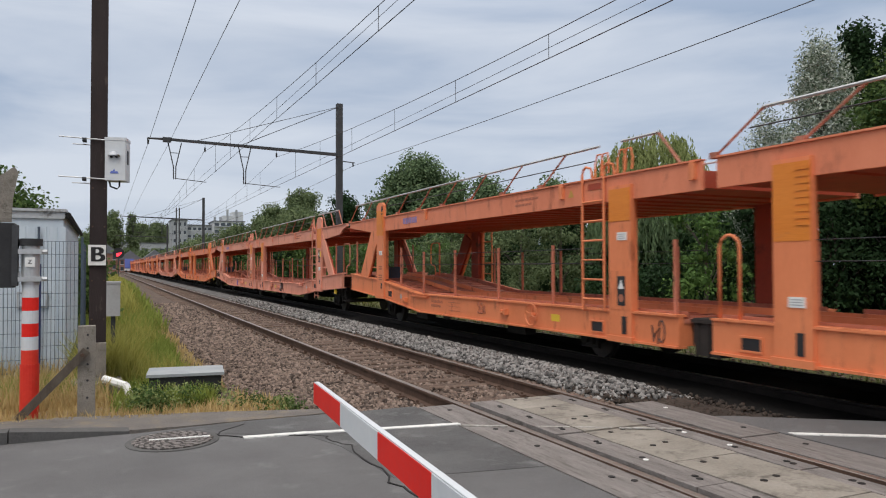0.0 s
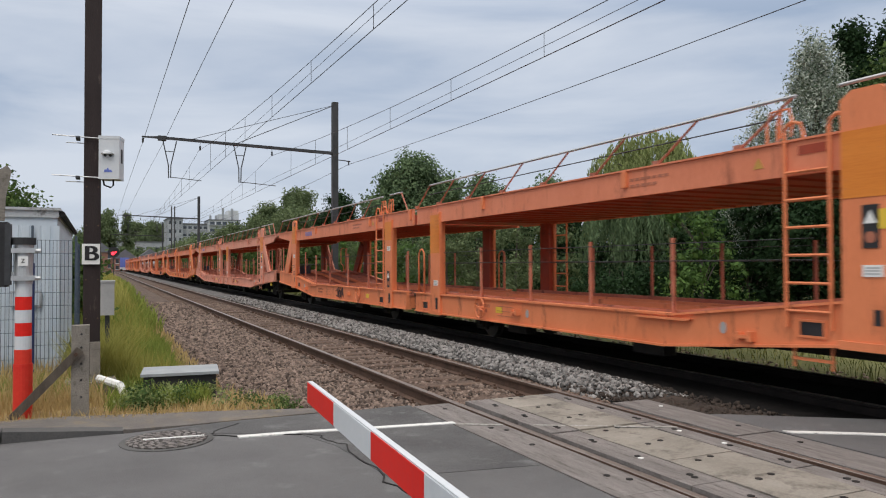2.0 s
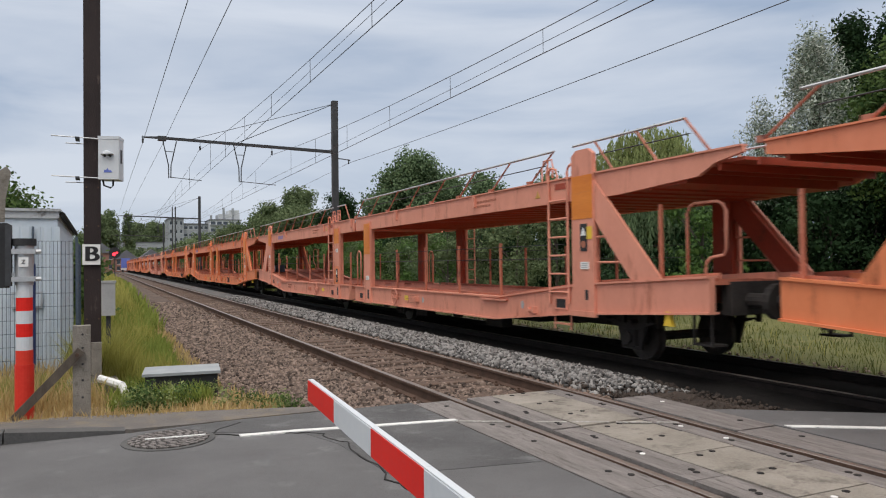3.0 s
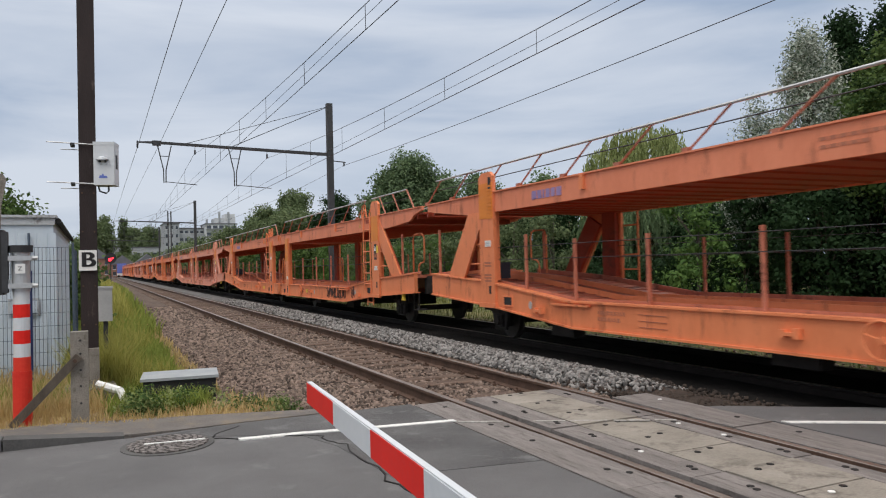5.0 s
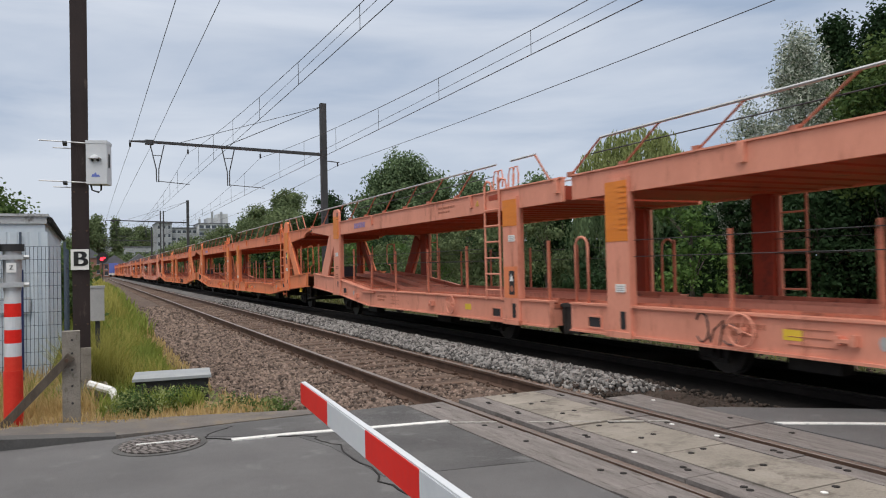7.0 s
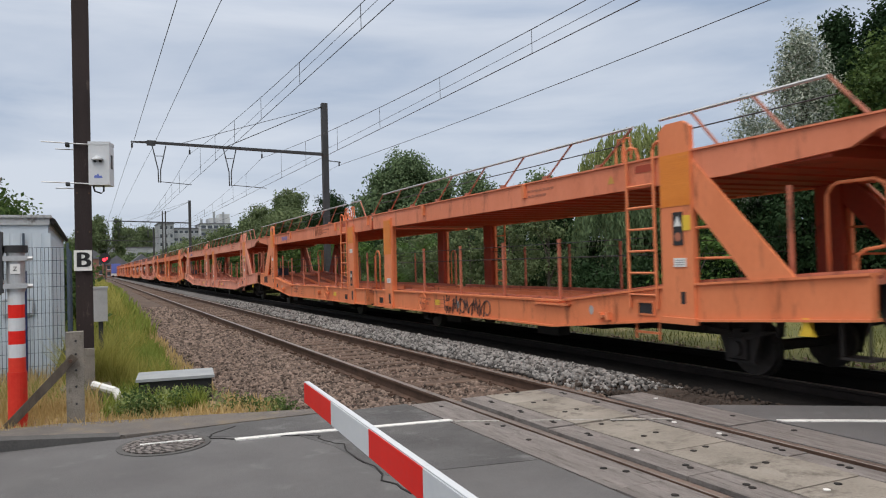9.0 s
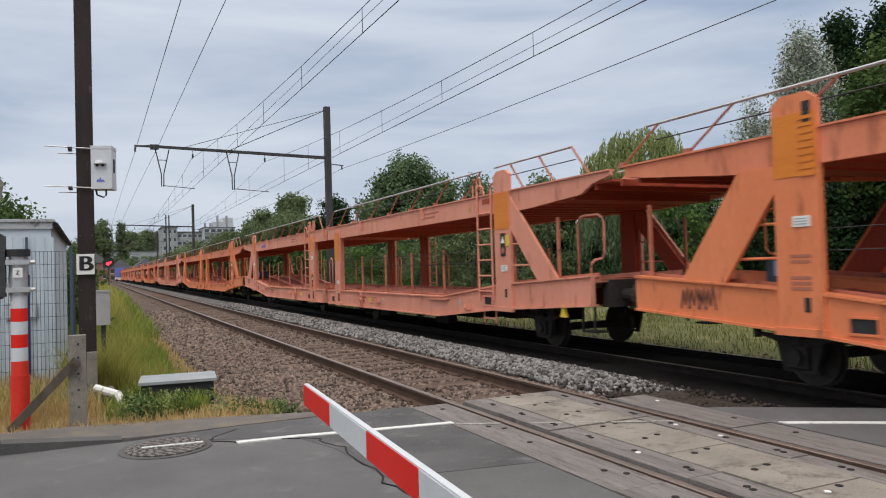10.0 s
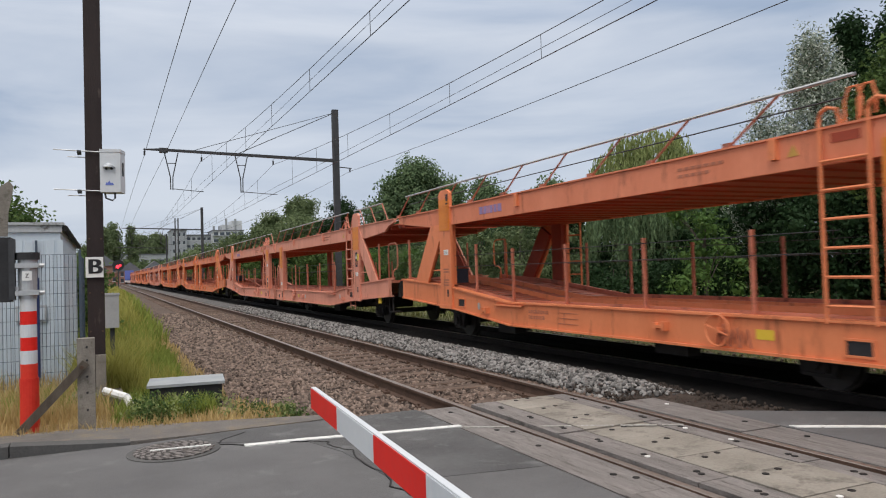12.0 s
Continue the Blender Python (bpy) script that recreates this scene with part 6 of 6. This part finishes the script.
def blades(name, label, n, area, h0, h1, material, seed, keep=None, zf=None, width=0.006):
    """Grass: bent tapering blades, one mesh."""
    rng = np.random.RandomState(seed)
    x0, x1, y0, y1 = area
    x, y = x0 + (x1 - x0) * rng.rand(n), y0 + (y1 - y0) * rng.rand(n) ** 1.4
    if keep is not None:
        ok = np.array([keep(a, b, rng.rand()) for a, b in zip(x, y)])
        x, y = x[ok], y[ok]
    n = len(x)
    z = np.full(n, -0.1) if zf is None else np.array([zf(a, b) for a, b in zip(x, y)])
    h = h0 + (h1 - h0) * rng.rand(n) ** 1.5
    a = rng.rand(n) * 2 * math.pi
    lean = 0.15 + 0.45 * rng.rand(n)
    b = rng.rand(n) * 2 * math.pi
    wd = width * (0.7 + 0.8 * rng.rand(n)) * (1 + np.maximum(0, y - 12) * 0.06)
    cx, cy = np.cos(a) * wd, np.sin(a) * wd
    lx, ly = np.cos(b) * lean * h, np.sin(b) * lean * h
    P = np.stack([np.stack([x - cx, y - cy, z], 1), np.stack([x + cx, y + cy, z], 1),
                  np.stack([x + cx * 0.7 + lx * 0.35, y + cy * 0.7 + ly * 0.35, z + h * 0.6], 1), np.stack([x - cx * 0.7 + lx * 0.35, y - cy * 0.7 + ly * 0.35, z + h * 0.6], 1),
                  np.stack([x + lx, y + ly, z + h], 1)], 1).reshape(-1, 3)
    k = np.arange(n) * 5
    loops = np.stack([k, k + 1, k + 2, k + 3, k + 3, k + 2, k + 4], 1).ravel()
    starts = np.stack([np.arange(n) * 7, np.arange(n) * 7 + 4], 1).ravel()
    me = bpy.data.meshes.new(name)
    me.vertices.add(len(P))
    me.vertices.foreach_set("co", P.astype(np.float32).ravel())
    me.loops.add(len(loops))
    me.loops.foreach_set("vertex_index", loops.astype(np.int32))
    me.polygons.add(len(starts))
    me.polygons.foreach_set("loop_start", starts.astype(np.int32))
    me.update(calc_edges=True)
    me.materials.append(material)
    return tagged(new(name, me), label, "grass", kind="stuff")


def edge_x(y):
    return -2.95 + min(max(y - 20, 0) / 40.0, 1) * 0.5


def build_grass():
    def patch(x, y, s=0.9):
        return noise.noise((x * s, y * s * 0.5, 2.0))
    blades("grass", "straw-coloured dry grass along the pavement", 9000, (-8, -2.6, 8.35, 9.9), 0.03, 0.17, BLADE_Y, 1, lambda x, y, r: not (-2.9 < x and y > 9.3) and not (-4.35 < x < -3.0 and y > 9.0) and r < 0.9, lambda x, y: -0.06)
    blades("grass", "fresh green grass on the verge", 34000, (-4.4, -3.0, 9.0, 26), 0.07, 0.30, BLADE_G, 2, lambda x, y, r: x < edge_x(y) - 0.35 - 0.15 * patch(x, y, 2) and patch(x, y) > -0.25 - 0.3 * r and (x > -3.95 or r < 0.3) and r < 1.25 - 0.035 * (y - 9), lambda x, y: -0.12, 0.009)
    blades("grass", "short straw grass at the edge of the ballast", 9000, (-3.6, -2.7, 10.4, 34), 0.03, 0.14, BLADE_Y, 3, lambda x, y, r: edge_x(y) - 0.55 < x < edge_x(y) + 0.1 * patch(x, y, 3) and r < 0.8, lambda x, y: -0.12, 0.008)
    blades("grass", "tall yellow-green seeding grass on the verge", 13000, (-4.6, -3.2, 10.9, 40), 0.15, 0.5, BLADE_M, 13, lambda x, y, r: x < edge_x(y) - 0.5 and (x < -3.85 or patch(x, y, 0.7) < 0.05 + 0.2 * r), lambda x, y: -0.12, 0.007)
    blades("grass", "tall yellow grass beside the far verge", 15000, (-6.5, -2.2, 24, 120), 0.3, 0.9, BLADE_M, 4, lambda x, y, r: x < edge_x(y) - 0.6, lambda x, y: -0.12, 0.012)
    blades("grass", "green grass beside the far verge", 9000, (-6.5, -2.4, 20, 100), 0.2, 0.6, BLADE_G, 5, lambda x, y, r: x < edge_x(y), lambda x, y: -0.12, 0.012)
    blades("grass", "green grass by the stub post and the hut", 7000, (-6.5, -4.4, 9.4, 14), 0.08, 0.35, BLADE_G, 6, lambda x, y, r: patch(x, y) > 0.0, lambda x, y: -0.1)
    blades("grass", "dry straw grass by the fence", 9000, (-8, -4.4, 9.4, 13), 0.08, 0.4, BLADE_Y, 7, None, lambda x, y: -0.1)
    blades("grass", "yellowing grass on the verge behind the far track", 26000, (5.8, 11.5, -2, 70), 0.05, 0.22, BLADE_D, 8, lambda x, y, r: r < (0.55 if x < 7 else 0.9) and patch(x, y, 0.6) < 0.25, lambda x, y: -0.18, 0.007)
    blades("grass", "straw seed heads on the verge behind the far track", 3500, (5.9, 11, -2, 60), 0.12, 0.34, BLADE_M, 18, lambda x, y, r: patch(x, y, 0.9) < -0.05, lambda x, y: -0.18, 0.005)
    blades("grass", "green grass on the verge behind the far track", 30000, (5.9, 12.5, -2, 80), 0.05, 0.28, BLADE_D, 9, lambda x, y, r: patch(x, y, 0.6) > -0.15 - 0.3 * r, lambda x, y: -0.18, 0.007)
    blades("grass", "tall yellow-green tuft by the grey cabinet", 900, (-4.75, -4.1, 10.95, 11.5), 0.45, 0.95, BLADE_M, 15, None, lambda x, y: -0.12, 0.008)
    # low leafy weeds in front of the cable pit
    rng = np.random.RandomState(21)
    for k in range(34):
        x, y, r = -4.2 + 1.75 * rng.rand(), 8.8 + 0.9 * rng.rand() ** 1.3, 0.08 + 0.11 * rng.rand()
        if x > -3.0:
            y -= 0.55
            r *= 0.6
        w = thing("weed", "low leafy green weed on the verge", "weed", pose(x, y, -0.06), group="weeds on the verge")
        c, n, s = crown_points(rng, [(0, 0, r * 0.7, r, r, r * 0.9)], 420, 0.022)
        c[:, 2] = np.maximum(c[:, 2], 0.0)
        m = LEAF_A if k % 3 else LEAF_D
        part("leaves", quads_mesh("leaves", c, n, s, 0.9, m, rng, 0.1), m, w)


# ---- distance ----
def building(name, label, x, y, w, d, h, wall, floors, cols, roof="flat", z0=0.0, win=(1.6, 1.5)):
    b = thing(name, label, "building", pose(x, y, z0))
    part("wall", B(-w / 2, w / 2, 0, d, -2, h), wall, b)
    if roof == "flat":
        part("roof", B(-w / 2 - 0.3, w / 2 + 0.3, -0.3, d + 0.3, h, h + 0.4), SLATE, b)
    else:
        part("roof", prism(bmesh.new(), [(-w / 2 - 0.3, h), (w / 2 + 0.3, h), (0, h + w * 0.42)], -0.3, d + 0.3, "y"), SLATE, b)
    for i in range(floors):
        for j in range(cols):
            cx = -w / 2 + w * (j + 0.5) / cols
            cz = h * (i + 0.55) / floors if floors > 1 else h * 0.55
            wn = part("window", B(cx - win[0] / 2, cx + win[0] / 2, -0.06, 0.1, cz - win[1] / 2, cz + win[1] / 2), GLASS, b)
            part("window_frame", B(cx - win[0] / 2 - 0.1, cx + win[0] / 2 + 0.1, -0.1, -0.02, cz - win[1] / 2 - 0.18, cz - win[1] / 2), RENDER, wn)
    return b


def build_distance():
    building("office_block", "pale grey flat-roofed office block on the rise", 25.8, 350, 6.4, 20, 22.5, GREYRD, 6, 3, win=(0.9, 1.5))
    building("office_block", "long grey flat-roofed wing", 34.5, 352, 11, 20, 20.4, GREYRD, 6, 5, win=(1.4, 1.2))
    b = building("apartment_building", "white stepped apartment building with balconies", 46.5, 345, 13.5, 18, 22, RENDER, 7, 5, win=(2.0, 1.6))
    part("penthouse", B(-2.5, 6.5, 2, 14, 22.4, 24.9), RENDER, b)
    part("penthouse", B(2.0, 6.5, 3, 13, 24.9, 26.8), RENDER, b)
    for x in (-6.0, -3.6, -0.5, 3.5):
        part("chimney", B(x - 0.4, x + 0.4, 1.5, 3.0, 22.4, 24.3 if x < -1 else 27.6), GREYRD, b)
    for i in range(7):
        part("balcony", B(-6.75, 6.75, -1.2, 0, 1 + i * 3.1, 1.35 + i * 3.1), GREYRD, b)
    for k, (x, y, w, h, m, lb) in enumerate(((9.5, 245, 6, 5.5, RENDER, "white gabled house with a slate roof"), (16.5, 250, 8, 6.5, RENDER, "white house with a dark slate roof"), (2.8, 258, 7, 5.0, BRICK, "red brick house with a slate roof"), (-4.5, 262, 8, 7.5, BRICK, "red brick gabled house far off"))):
        building("house", lb, x, y, w, 9, h * 0.8, m, 2, 3, roof="gable", win=(0.9, 1.2))
    v = building("road_bridge", "pale concrete viaduct crossing far behind", 20, 400, 60, 6, 13.5, GREYRD, 1, 14, win=(3, 7))
    s = thing("railway_signal", "lit red railway signal on a black round head", "railway signal", pose(-2.7, 118, -0.5))
    part("post", cyl(bmesh.new(), (0, 0, 1.9), 0.08, 4.2, "z", 8), MASTM, s)
    hd = part("head", cyl(bmesh.new(), (0, 0, 4.1), 0.8, 0.12, "y", 24), BLACKP, s, "black signal head")
    part("lamp", cyl(bmesh.new(), (-0.1, -0.09, 3.9), 0.24, 0.06, "y", 14), REDLAMP, hd, "lit red lamp")
    part("lamp", cyl(bmesh.new(), (0.26, -0.09, 4.1), 0.14, 0.06, "y", 14), REDLAMP, hd, "lit red lamp")
    t = thing("box_van", "blue box van far off at the next crossing", "van", pose(2.4, 251, 0.0))
    part("body", B(-1.3, 1.3, 0, 2.0, 1.2, 4.2), BLUE, t, bevel=0.1)
    part("skirt", B(-1.35, 1.35, 0.1, 1.9, 0.45, 1.2), PLATE, t)
    for x in (-0.9, 0.9):
        part("wheel", cyl(bmesh.new(), (x, 0.15, 0.3), 0.35, 0.3, "y", 14), RUBBER, t)
    tagged(part("crossing_road", B(-30, -1.4, 242, 248, -0.3, -0.02), ASPHALT), "asphalt road at the next crossing", "road", kind="structure")
    tagged(part("crossing_road", B(-0.6, 0.6, 242, 248, -0.3, -0.04), ASPHALT), "asphalt between the rails at the next crossing", "road", kind="structure")


build_ground()
build_beds()
build_road()
build_crossing()
build_track(0.0, "near track with rusty rails on weathered sleepers", -60, 420, [8.05 + 0.6 * i for i in range(110)])
build_track(T2, "far track under the passing train", -60, 420, [4.4 + 0.6 * i for i in range(70)])
build_stones()
build_train()
build_barrier()
build_pole()
build_signal_post()
build_hut()
build_catenary()
build_trees()
build_grass()
build_distance()
motions()
